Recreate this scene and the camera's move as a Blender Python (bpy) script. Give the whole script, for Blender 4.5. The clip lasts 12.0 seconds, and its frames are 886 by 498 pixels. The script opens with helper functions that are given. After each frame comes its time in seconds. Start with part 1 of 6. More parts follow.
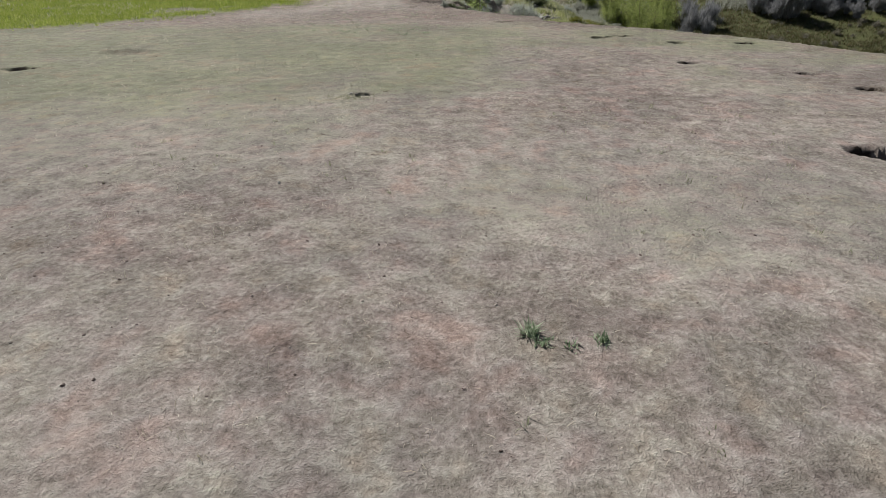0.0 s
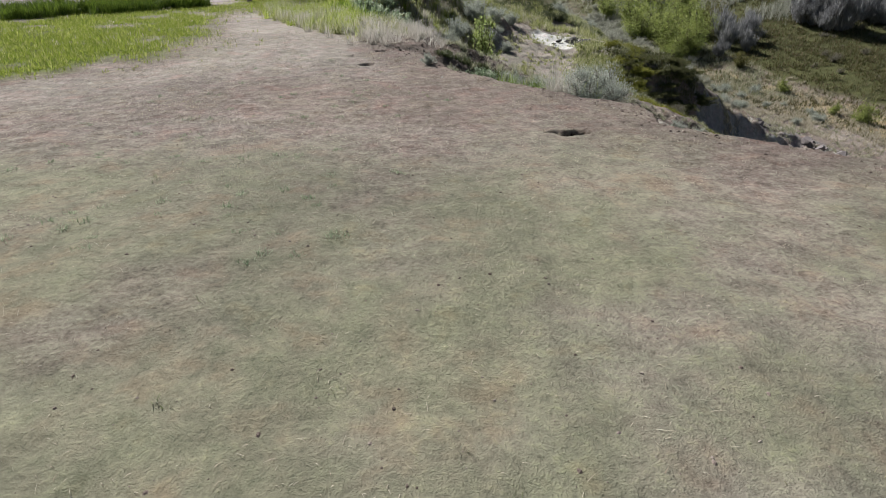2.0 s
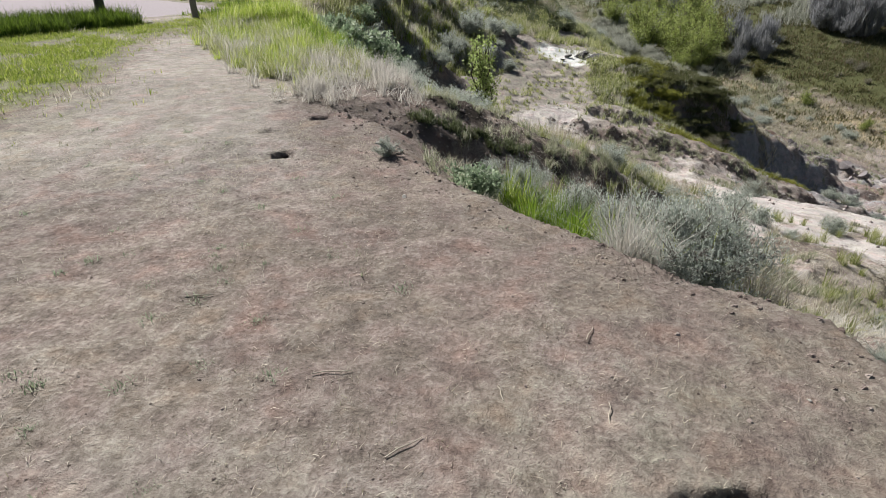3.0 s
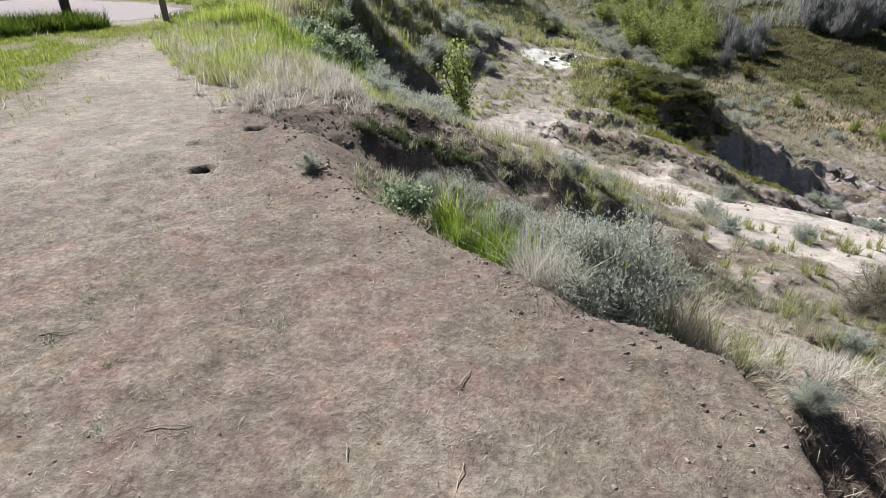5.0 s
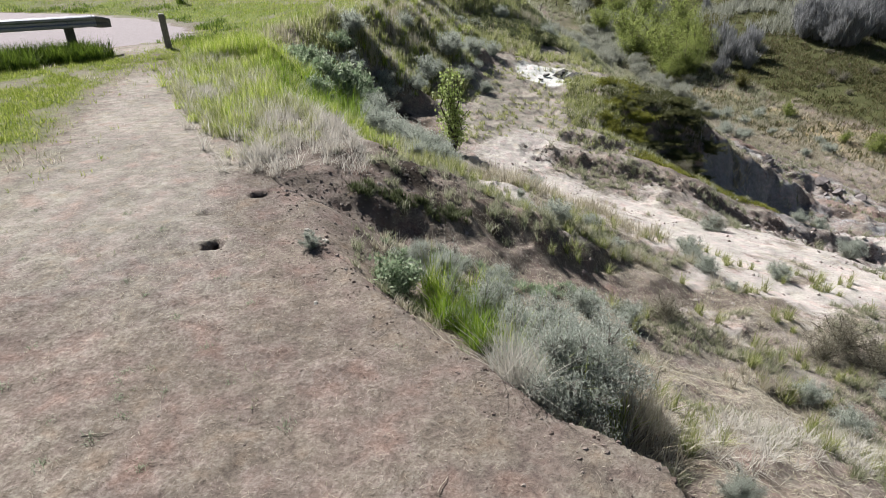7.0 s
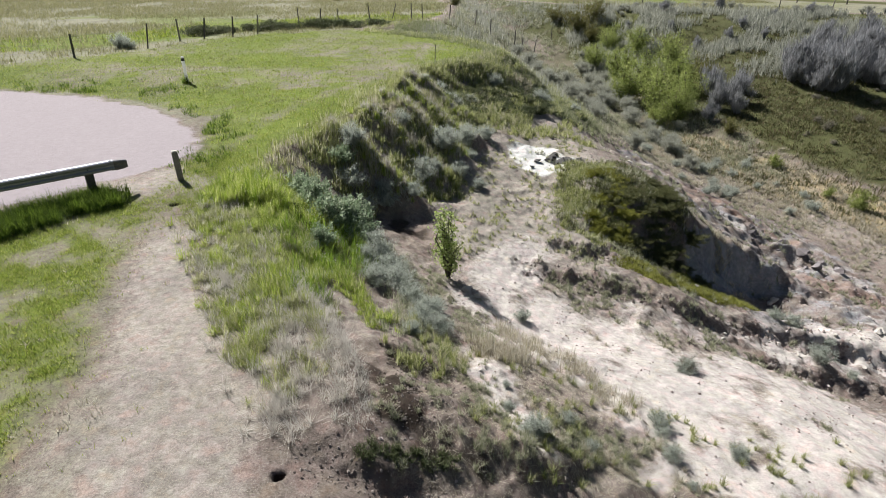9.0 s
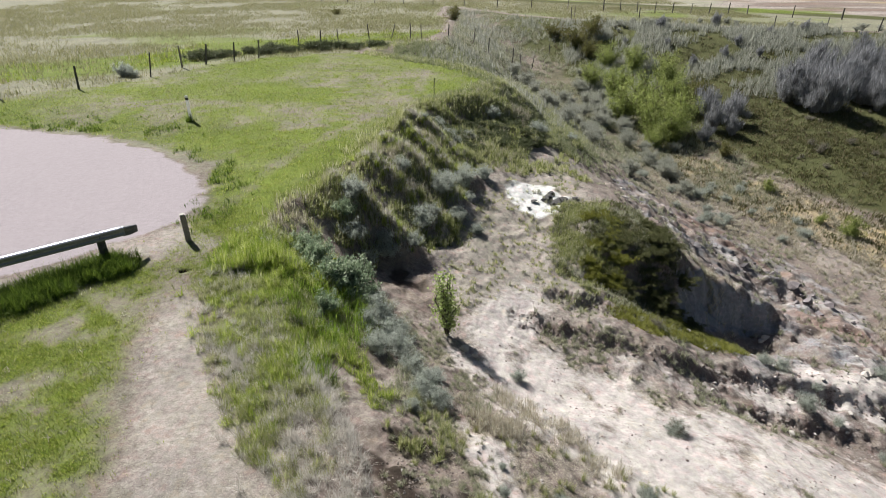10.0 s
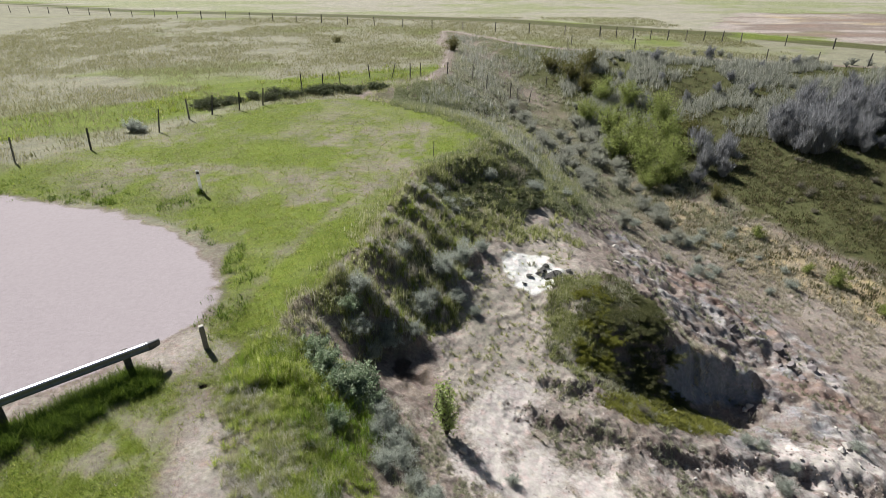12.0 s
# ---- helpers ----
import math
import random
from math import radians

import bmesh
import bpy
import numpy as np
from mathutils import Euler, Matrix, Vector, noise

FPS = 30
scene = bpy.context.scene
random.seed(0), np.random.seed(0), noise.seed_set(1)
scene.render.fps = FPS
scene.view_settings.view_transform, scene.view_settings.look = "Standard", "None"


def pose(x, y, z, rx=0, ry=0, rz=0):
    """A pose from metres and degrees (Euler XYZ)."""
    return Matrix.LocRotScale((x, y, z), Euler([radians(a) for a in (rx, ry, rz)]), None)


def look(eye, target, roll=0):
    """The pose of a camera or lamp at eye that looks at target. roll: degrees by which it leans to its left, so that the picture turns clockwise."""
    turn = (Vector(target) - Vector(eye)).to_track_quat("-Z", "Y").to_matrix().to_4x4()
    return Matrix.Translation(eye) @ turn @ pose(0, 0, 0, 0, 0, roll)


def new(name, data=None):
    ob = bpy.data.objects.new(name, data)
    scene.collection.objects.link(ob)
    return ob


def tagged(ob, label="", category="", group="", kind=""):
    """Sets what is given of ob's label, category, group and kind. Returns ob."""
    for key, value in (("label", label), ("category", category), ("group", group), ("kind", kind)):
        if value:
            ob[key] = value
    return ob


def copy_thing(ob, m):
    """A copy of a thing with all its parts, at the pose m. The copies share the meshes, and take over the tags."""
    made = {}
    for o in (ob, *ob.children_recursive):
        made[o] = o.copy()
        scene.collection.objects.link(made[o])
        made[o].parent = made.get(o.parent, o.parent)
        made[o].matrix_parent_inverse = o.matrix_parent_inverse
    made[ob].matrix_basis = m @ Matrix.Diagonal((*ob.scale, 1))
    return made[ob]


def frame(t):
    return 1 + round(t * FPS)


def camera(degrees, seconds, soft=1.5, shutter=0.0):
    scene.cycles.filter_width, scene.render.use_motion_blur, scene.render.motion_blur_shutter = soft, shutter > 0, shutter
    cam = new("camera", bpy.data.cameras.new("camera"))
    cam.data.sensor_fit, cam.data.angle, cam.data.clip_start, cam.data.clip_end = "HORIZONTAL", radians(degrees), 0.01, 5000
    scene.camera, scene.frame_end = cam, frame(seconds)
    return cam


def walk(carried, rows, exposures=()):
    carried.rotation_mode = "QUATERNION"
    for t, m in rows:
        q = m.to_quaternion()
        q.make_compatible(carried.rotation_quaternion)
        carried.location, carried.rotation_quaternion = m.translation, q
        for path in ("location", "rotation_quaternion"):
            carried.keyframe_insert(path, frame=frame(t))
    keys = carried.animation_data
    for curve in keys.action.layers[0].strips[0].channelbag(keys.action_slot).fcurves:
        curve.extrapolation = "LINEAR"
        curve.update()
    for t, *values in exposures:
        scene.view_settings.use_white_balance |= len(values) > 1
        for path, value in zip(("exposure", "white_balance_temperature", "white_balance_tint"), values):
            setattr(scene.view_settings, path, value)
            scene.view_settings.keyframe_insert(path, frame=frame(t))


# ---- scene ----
cam = camera(76.6, 12.0, soft=0.85)
METRES, EYE, TILT, LEAN, TURN = 20.0, 0.97, -27.5, 0.0, 0.0
ROWS = [
    (0.0, 0.0, 0.0, 0.0, 0.0, 0.0, -0.0),
    (0.5, 0.0009, 0.08, 0.0427, -0.12, -0.04, -0.12),
    (1.0, 0.0037, 0.1618, 0.0852, 0.09, 0.17, 0.13),
    (1.5, 0.007, 0.2466, 0.1306, 0.16, 0.27, 0.19),
    (2.0, 0.012, 0.3247, 0.1718, 0.35, 0.39, 0.25),
    (2.5, 0.0158, 0.4109, 0.2204, 0.29, 0.4, 0.33),
    (3.0, 0.0222, 0.4632, 0.2502, 0.3, 0.42, 0.37),
    (3.2, 0.0255, 0.4722, 0.2556, 0.25, 0.43, 0.4),
    (4.8, 0.0437, 0.4752, 0.2584, 0.04, 0.49, 0.55),
    (5.0, 0.0454, 0.4726, 0.2562, 0.02, 0.49, 0.56),
    (5.5, 0.0487, 0.4697, 0.2447, -0.03, 0.47, 0.57),
    (6.0, 0.0513, 0.4688, 0.2404, -0.09, 0.45, 0.56),
    (6.5, 0.0505, 0.4651, 0.2505, -0.18, 0.34, 0.48),
    (7.0, 0.0488, 0.4539, 0.2824, -0.25, 0.28, 0.41),
    (7.5, 0.0498, 0.4412, 0.3174, -0.28, 0.28, 0.39),
    (9.5, 0.052, 0.3989, 0.4589, -0.66, 0.39, 0.35),
    (10.0, 0.0516, 0.386, 0.4946, -0.71, 0.39, 0.36),
    (10.5, 0.0511, 0.3733, 0.5296, -0.75, 0.43, 0.38),
    (11.0, 0.0509, 0.3597, 0.5639, -0.77, 0.47, 0.4),
    (11.5, 0.0507, 0.3457, 0.5984, -0.79, 0.52, 0.42),
    (12.0, 0.0509, 0.3322, 0.6325, -0.8, 0.58, 0.45),
]
walk(cam, [(t, pose(0, 0, EYE, TILT, LEAN, TURN) @ pose(METRES * x, METRES * y, METRES * z, 90 + pitch, roll, yaw)) for t, x, y, z, yaw, pitch, roll in ROWS], [(0.0, 0.2), (2.0, 0.36), (3.0, 0.58), (4.0, 0.69), (6.0, 0.71), (7.0, 0.71), (7.5, 0.74), (9.5, 0.69), (12.0, 0.6)])


# ---- world and sun ----
SUN_TO = Vector((-0.62, 0.78, 0.97)).normalized()
world = bpy.data.worlds.new("sky")
world.use_nodes = True
scene.world = world
wn = world.node_tree.nodes
sky = wn.new("ShaderNodeTexSky")
sky.sky_type, sky.sun_disc = "NISHITA", False
sky.sun_elevation, sky.sun_rotation = math.asin(SUN_TO.z), math.atan2(SUN_TO.x, SUN_TO.y)
world.node_tree.links.new(sky.outputs["Color"], wn["Background"].inputs["Color"])
wn["Background"].inputs["Strength"].default_value = 0.028
sun = new("sun", bpy.data.lights.new("sun", "SUN"))
sun.data.energy, sun.data.angle, sun.data.color = 5.5, radians(0.53), (1.0, 0.972, 0.935)
sun.matrix_world = look(SUN_TO * 60, (0, 0, 0))


# ---- materials ----
def material(name):
    m = bpy.data.materials.new(name)
    m.use_nodes = True
    return m, m.node_tree.nodes, m.node_tree.links, m.node_tree.nodes["Principled BSDF"]


def ramp_node(nodes, stops):
    n = nodes.new("ShaderNodeValToRGB")
    e = n.color_ramp.elements
    while len(e) < len(stops):
        e.new(0.5)
    for k, (pos, col) in enumerate(stops):
        e[k].position, e[k].color = pos, (*col, 1)
    return n


def noise_node(nodes, links, coords, scale, detail=4, rough=0.6):
    n = nodes.new("ShaderNodeTexNoise")
    n.inputs["Scale"].default_value, n.inputs["Detail"].default_value, n.inputs["Roughness"].default_value = scale, detail, rough
    links.new(coords, n.inputs["Vector"])
    return n


def leafy(name, colors, through_light=0.3, rough=0.6):
    """Leaves and blades: each blade its own tint, some light passes through."""
    m, nodes, links, bsdf = material(name)
    geo = nodes.new("ShaderNodeNewGeometry")
    r = ramp_node(nodes, [(k / max(1, len(colors) - 1), c) for k, c in enumerate(colors)])
    links.new(geo.outputs["Random Per Island"], r.inputs["Fac"])
    links.new(r.outputs["Color"], bsdf.inputs["Base Color"])
    bsdf.inputs["Roughness"].default_value = rough
    bsdf.inputs["Specular IOR Level"].default_value = 0.25
    tr = nodes.new("ShaderNodeBsdfTranslucent")
    links.new(r.outputs["Color"], tr.inputs["Color"])
    mix = nodes.new("ShaderNodeMixShader")
    mix.inputs["Fac"].default_value = through_light
    links.new(bsdf.outputs["BSDF"], mix.inputs[1])
    links.new(tr.outputs["BSDF"], mix.inputs[2])
    links.new(mix.outputs["Shader"], nodes["Material Output"].inputs["Surface"])
    return m


def plain(name, dark, light, scale, rough=0.85, bump=0.3, metal=0.0, fine=6.0):
    """A solid with two colours in coarse and fine noise and a little relief."""
    m, nodes, links, bsdf = material(name)
    tc = nodes.new("ShaderNodeTexCoord")
    a = noise_node(nodes, links, tc.outputs["Object"], scale, 6, 0.65)
    b = noise_node(nodes, links, tc.outputs["Object"], scale * fine, 4, 0.7)
    add = nodes.new("ShaderNodeMath")
    add.operation = "MULTIPLY_ADD"
    add.inputs[1].default_value = 0.5
    links.new(b.outputs["Fac"], add.inputs[0])
    half = nodes.new("ShaderNodeMath")
    half.operation = "MULTIPLY"
    half.inputs[1].default_value = 0.5
    links.new(a.outputs["Fac"], half.inputs[0])
    links.new(half.outputs[0], add.inputs[2])
    r = ramp_node(nodes, [(0.32, dark), (0.68, light)])
    links.new(add.outputs[0], r.inputs["Fac"])
    links.new(r.outputs["Color"], bsdf.inputs["Base Color"])
    bp = nodes.new("ShaderNodeBump")
    bp.inputs["Strength"].default_value, bp.inputs["Distance"].default_value = bump, 0.01
    links.new(b.outputs["Fac"], bp.inputs["Height"])
    links.new(bp.outputs["Normal"], bsdf.inputs["Normal"])
    bsdf.inputs["Roughness"].default_value, bsdf.inputs["Metallic"].default_value = rough, metal
    return m


def ground_material():
    """Soil under straw, grass, clay and the rest, mixed by the ground's own cover maps."""
    m, nodes, links, bsdf = material("ground")
    tc = nodes.new("ShaderNodeTexCoord")
    pos = tc.outputs["Object"]
    big = noise_node(nodes, links, pos, 0.55, 5, 0.6)
    mid = noise_node(nodes, links, pos, 8.5, 6, 0.7)
    fine = noise_node(nodes, links, pos, 42.0, 5, 0.7)
    grit = noise_node(nodes, links, pos, 190.0, 3, 0.7)
    blend = nodes.new("ShaderNodeMath")
    blend.operation = "MULTIPLY_ADD"
    blend.inputs[1].default_value = 0.45
    links.new(fine.outputs["Fac"], blend.inputs[0])
    scaled = nodes.new("ShaderNodeMath")
    scaled.operation = "MULTIPLY_ADD"
    scaled.inputs[1].default_value, scaled.inputs[2].default_value = 0.42, 0.065
    links.new(mid.outputs["Fac"], scaled.inputs[0])
    links.new(scaled.outputs[0], blend.inputs[2])
    texture = blend.outputs[0]

    def tint(lo, mean, hi):
        lo, hi = [tuple(m + 0.74 * (v - m) for v, m in zip(c, mean)) for c in (lo, hi)]
        r = ramp_node(nodes, [(0.36, lo), (0.5, mean), (0.64, hi)])
        links.new(texture, r.inputs["Fac"])
        return r.outputs["Color"]

    def over(base, layer, weight, soft=0.18):
        """Lay one cover over another where its weight beats the texture, with ragged borders."""
        lift = nodes.new("ShaderNodeMath")
        lift.operation = "ADD"
        links.new(weight, lift.inputs[0])
        links.new(texture, lift.inputs[1])
        mr = nodes.new("ShaderNodeMapRange")
        mr.interpolation_type = "SMOOTHSTEP"
        mr.inputs["From Min"].default_value, mr.inputs["From Max"].default_value = 1.0 - soft, 1.0 + soft
        links.new(lift.outputs[0], mr.inputs["Value"])
        mx = nodes.new("ShaderNodeMix")
        mx.data_type = "RGBA"
        links.new(mr.outputs["Result"], mx.inputs["Factor"])
        links.new(base, mx.inputs[6])
        links.new(layer, mx.inputs[7])
        return mx.outputs[2]

    covers = {}
    for att, names in (("cover_a", "straw green clay"), ("cover_b", "lot dark field"), ("cover_c", "grey rust tan")):
        a = nodes.new("ShaderNodeAttribute")
        a.attribute_name = att
        sep = nodes.new("ShaderNodeSeparateColor")
        links.new(a.outputs["Color"], sep.inputs["Color"])
        for k, n in enumerate(names.split()):
            covers[n] = sep.outputs[k]
        if att == "cover_a":
            covers["ash"] = a.outputs["Alpha"]
        if att == "cover_b":
            covers["damp_and_shade"] = a.outputs["Alpha"]
    col = tint((0.052, 0.04, 0.034), (0.206, 0.166, 0.147), (0.39, 0.338, 0.305))
    col = over(col, tint((0.13, 0.11, 0.095), (0.312, 0.275, 0.25), (0.51, 0.465, 0.43)), covers["straw"], 0.3)
    col = over(col, tint((0.26, 0.20, 0.11), (0.40, 0.32, 0.19), (0.52, 0.44, 0.29)), covers["tan"], 0.3)
    col = over(col, tint((0.105, 0.105, 0.07), (0.215, 0.208, 0.152), (0.34, 0.32, 0.24)), covers["field"], 0.3)
    col = over(col, tint((0.032, 0.036, 0.014), (0.078, 0.083, 0.034), (0.16, 0.15, 0.075)), covers["dark"], 0.28)
    col = over(col, tint((0.044, 0.066, 0.01), (0.122, 0.16, 0.024), (0.245, 0.27, 0.066)), covers["green"], 0.28)
    col = over(col, tint((0.09, 0.092, 0.105), (0.245, 0.25, 0.275), (0.46, 0.465, 0.485)), covers["grey"], 0.3)
    col = over(col, tint((0.11, 0.066, 0.052), (0.22, 0.14, 0.112), (0.36, 0.26, 0.22)), covers["rust"], 0.3)
    col = over(col, tint((0.26, 0.22, 0.208), (0.485, 0.438, 0.42), (0.68, 0.64, 0.62)), covers["clay"], 0.3)
    col = over(col, tint((0.40, 0.385, 0.37), (0.63, 0.62, 0.61), (0.80, 0.795, 0.79)), covers["ash"], 0.2)
    # near-black layer: dark damp soil, and painted shade inside the burrows
    col = over(col, tint((0.02, 0.015, 0.012), (0.04, 0.03, 0.024), (0.07, 0.052, 0.042)), covers["damp_and_shade"], 0.2)
    vary = ramp_node(nodes, [(0.28, (0.8, 0.8, 0.81)), (0.72, (1.16, 1.15, 1.13))])
    patch = noise_node(nodes, links, pos, 2.3, 4, 0.6)
    both = nodes.new("ShaderNodeMath")
    both.operation = "ADD"
    half = nodes.new("ShaderNodeMath")
    half.operation = "MULTIPLY_ADD"
    half.inputs[1].default_value, half.inputs[2].default_value = 0.6, -0.3
    links.new(patch.outputs["Fac"], half.inputs[0])
    links.new(big.outputs["Fac"], both.inputs[0])
    links.new(half.outputs[0], both.inputs[1])
    blotch = noise_node(nodes, links, pos, 7.0, 3, 0.55)
    more = nodes.new("ShaderNodeMath")
    more.operation = "MULTIPLY_ADD"
    more.inputs[1].default_value = 0.55
    links.new(blotch.outputs["Fac"], more.inputs[0])
    shift = nodes.new("ShaderNodeMath")
    shift.operation = "SUBTRACT"
    shift.inputs[1].default_value = 0.275
    links.new(both.outputs[0], shift.inputs[0])
    links.new(shift.outputs[0], more.inputs[2])
    links.new(more.outputs[0], vary.inputs["Fac"])
    mul = nodes.new("ShaderNodeMix")
    mul.data_type, mul.blend_type = "RGBA", "MULTIPLY"
    mul.inputs["Factor"].default_value = 1.0
    links.new(col, mul.inputs[6])
    links.new(vary.outputs["Color"], mul.inputs[7])
    hues = ramp_node(nodes, [(0.3, (1.1, 0.965, 0.93)), (0.44, (1.0, 1.0, 1.0)), (0.58, (0.95, 1.01, 0.96)), (0.72, (1.06, 1.02, 0.9))])
    spread = noise_node(nodes, links, pos, 3.6, 3, 0.65)
    links.new(spread.outputs["Fac"], hues.inputs["Fac"])
    tinted = nodes.new("ShaderNodeMix")
    tinted.data_type, tinted.blend_type = "RGBA", "MULTIPLY"
    tinted.inputs["Factor"].default_value = 0.85
    links.new(mul.outputs[2], tinted.inputs[6])
    links.new(hues.outputs["Color"], tinted.inputs[7])
    col = tinted.outputs[2]
    col = over(col, tint((0.27, 0.238, 0.248), (0.33, 0.293, 0.306), (0.385, 0.347, 0.36)), covers["lot"], 0.2)
    links.new(col, bsdf.inputs["Base Color"])
    b0 = nodes.new("ShaderNodeBump")
    b0.inputs["Strength"].default_value, b0.inputs["Distance"].default_value = 0.35, 0.05
    links.new(mid.outputs["Fac"], b0.inputs["Height"])
    b1 = nodes.new("ShaderNodeBump")
    links.new(b0.outputs["Normal"], b1.inputs["Normal"])
    b1.inputs["Strength"].default_value, b1.inputs["Distance"].default_value = 0.42, 0.07
    links.new(fine.outputs["Fac"], b1.inputs["Height"])
    b2 = nodes.new("ShaderNodeBump")
    b2.inputs["Strength"].default_value, b2.inputs["Distance"].default_value = 0.6, 0.011
    links.new(grit.outputs["Fac"], b2.inputs["Height"])
    links.new(b1.outputs["Normal"], b2.inputs["Normal"])
    links.new(b2.outputs["Normal"], bsdf.inputs["Normal"])
    bsdf.inputs["Roughness"].default_value = 0.95
    bsdf.inputs["Specular IOR Level"].default_value = 0.15
    return m


GROUND = ground_material()
STRAW = leafy("straw_blades", [(0.30, 0.25, 0.19), (0.45, 0.39, 0.31), (0.60, 0.54, 0.45), (0.34, 0.29, 0.23)], 0.3)
BLEACHED = leafy("bleached_blades", [(0.34, 0.30, 0.23), (0.50, 0.455, 0.37), (0.62, 0.58, 0.49), (0.32, 0.30, 0.18)], 0.42)
RIMGREEN = leafy("rim_blades", [(0.17, 0.25, 0.028), (0.28, 0.37, 0.05), (0.42, 0.475, 0.11), (0.58, 0.575, 0.33)], 0.62)
FADED = leafy("faded_blades", [(0.42, 0.39, 0.34), (0.56, 0.53, 0.48), (0.70, 0.67, 0.62)], 0.4)
GREEN = leafy("green_blades", [(0.125, 0.185, 0.022), (0.21, 0.275, 0.038), (0.30, 0.345, 0.07), (0.43, 0.43, 0.18)], 0.58)
SLOPEGREEN = leafy("slope_blades", [(0.15, 0.19, 0.05), (0.28, 0.315, 0.10), (0.43, 0.435, 0.21), (0.58, 0.56, 0.42)], 0.55)
DULLGREEN = leafy("dull_green_blades", [(0.13, 0.16, 0.07), (0.22, 0.25, 0.12), (0.32, 0.34, 0.20), (0.40, 0.39, 0.29)], 0.5)
LUSH = leafy("lush_blades", [(0.10, 0.17, 0.018), (0.17, 0.27, 0.03), (0.25, 0.34, 0.055)], 0.5)
VERGE = leafy("verge_blades", [(0.05, 0.09, 0.014), (0.12, 0.185, 0.025), (0.23, 0.32, 0.05)], 0.4)
MIXED = leafy("mixed_blades", [(0.18, 0.205, 0.11), (0.33, 0.335, 0.22), (0.47, 0.45, 0.365), (0.25, 0.285, 0.15), (0.57, 0.545, 0.47)], 0.5)
HILL = leafy("hill_blades", [(0.07, 0.08, 0.025), (0.12, 0.12, 0.045), (0.20, 0.172, 0.095), (0.09, 0.105, 0.034), (0.26, 0.21, 0.14)], 0.35)
FIELDGRASS = leafy("field_blades", [(0.16, 0.165, 0.075), (0.29, 0.275, 0.15), (0.22, 0.225, 0.10), (0.40, 0.37, 0.24)], 0.5)
SAGE = leafy("sage_leaves", [(0.27, 0.305, 0.255), (0.42, 0.455, 0.40), (0.58, 0.60, 0.545)], 0.5)
SAGE_GREEN = leafy("green_sage_leaves", [(0.16, 0.225, 0.13), (0.29, 0.365, 0.235), (0.45, 0.50, 0.37)], 0.45)
SILVER = leafy("silver_leaves", [(0.25, 0.265, 0.215), (0.38, 0.39, 0.33), (0.52, 0.52, 0.46)], 0.45)
WILLOW = leafy("willow_leaves", [(0.15, 0.19, 0.05), (0.27, 0.325, 0.09), (0.43, 0.47, 0.18)], 0.6)
OLIVE = leafy("olive_leaves", [(0.10, 0.11, 0.03), (0.17, 0.17, 0.055), (0.24, 0.21, 0.09)], 0.4)
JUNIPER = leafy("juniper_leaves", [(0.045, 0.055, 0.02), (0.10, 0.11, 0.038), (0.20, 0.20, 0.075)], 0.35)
GREYTWIG = leafy("grey_twigs", [(0.14, 0.143, 0.145), (0.29, 0.295, 0.305), (0.47, 0.475, 0.49)], 0.35, 0.8)
RUBBLE = leafy("rubble", [(0.17, 0.13, 0.115), (0.30, 0.255, 0.24), (0.46, 0.42, 0.40), (0.27, 0.20, 0.18), (0.42, 0.385, 0.375)], 0.0, 0.9)
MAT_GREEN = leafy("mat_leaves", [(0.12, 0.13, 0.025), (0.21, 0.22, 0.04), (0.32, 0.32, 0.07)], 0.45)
SOILBLOCK = leafy("soil_blocks", [(0.10, 0.08, 0.07), (0.19, 0.158, 0.14), (0.30, 0.26, 0.235), (0.14, 0.115, 0.10)], 0.0, 0.95)
CRUMB = leafy("soil_crumbs", [(0.09, 0.068, 0.058), (0.18, 0.14, 0.122), (0.27, 0.222, 0.20), (0.13, 0.10, 0.086), (0.34, 0.295, 0.265)], 0.0, 0.95)
DEEPGREEN = leafy("deep_green_leaves", [(0.055, 0.068, 0.03), (0.10, 0.12, 0.052), (0.17, 0.19, 0.10)], 0.35)
DUSK = leafy("dusky_leaves", [(0.14, 0.13, 0.09), (0.24, 0.225, 0.17), (0.38, 0.36, 0.29)], 0.35)
BARK = plain("bark", (0.05, 0.04, 0.032), (0.13, 0.11, 0.09), 30, 0.9)
OLDWOOD = plain("weathered_wood", (0.13, 0.115, 0.10), (0.33, 0.30, 0.265), 14, 0.85, 0.5)
DARKWOOD = plain("dark_post_wood", (0.05, 0.045, 0.042), (0.13, 0.12, 0.11), 12, 0.85, 0.5)
STEEL = plain("galvanised_steel", (0.16, 0.17, 0.21), (0.24, 0.25, 0.30), 6, 0.42, 0.06, 0.7)
DARKSTEEL = plain("dull_dark_steel", (0.07, 0.07, 0.075), (0.15, 0.15, 0.155), 8, 0.6, 0.1, 0.3)
RUSTY = plain("wire_steel", (0.16, 0.14, 0.13), (0.28, 0.26, 0.25), 9, 0.6, 0.05, 0.6)
STONE = plain("outcrop_stone", (0.075, 0.066, 0.07), (0.30, 0.27, 0.27), 3.2, 0.9, 0.7)
PALESTONE = plain("pale_stone", (0.34, 0.32, 0.29), (0.56, 0.53, 0.49), 4, 0.9, 0.6)
DRYSTICK = plain("dry_stick", (0.30, 0.26, 0.20), (0.52, 0.47, 0.39), 40, 0.85, 0.3)
CHAR = plain("charred_stone", (0.012, 0.012, 0.013), (0.07, 0.065, 0.06), 9, 0.8, 0.6)
WHITE = leafy("white_plastic", [(0.8, 0.8, 0.78), (0.86, 0.86, 0.84)], 0.45, 0.5)
SAPLING = leafy("sapling_leaves", [(0.24, 0.31, 0.09), (0.37, 0.45, 0.16), (0.50, 0.57, 0.27)], 0.5)
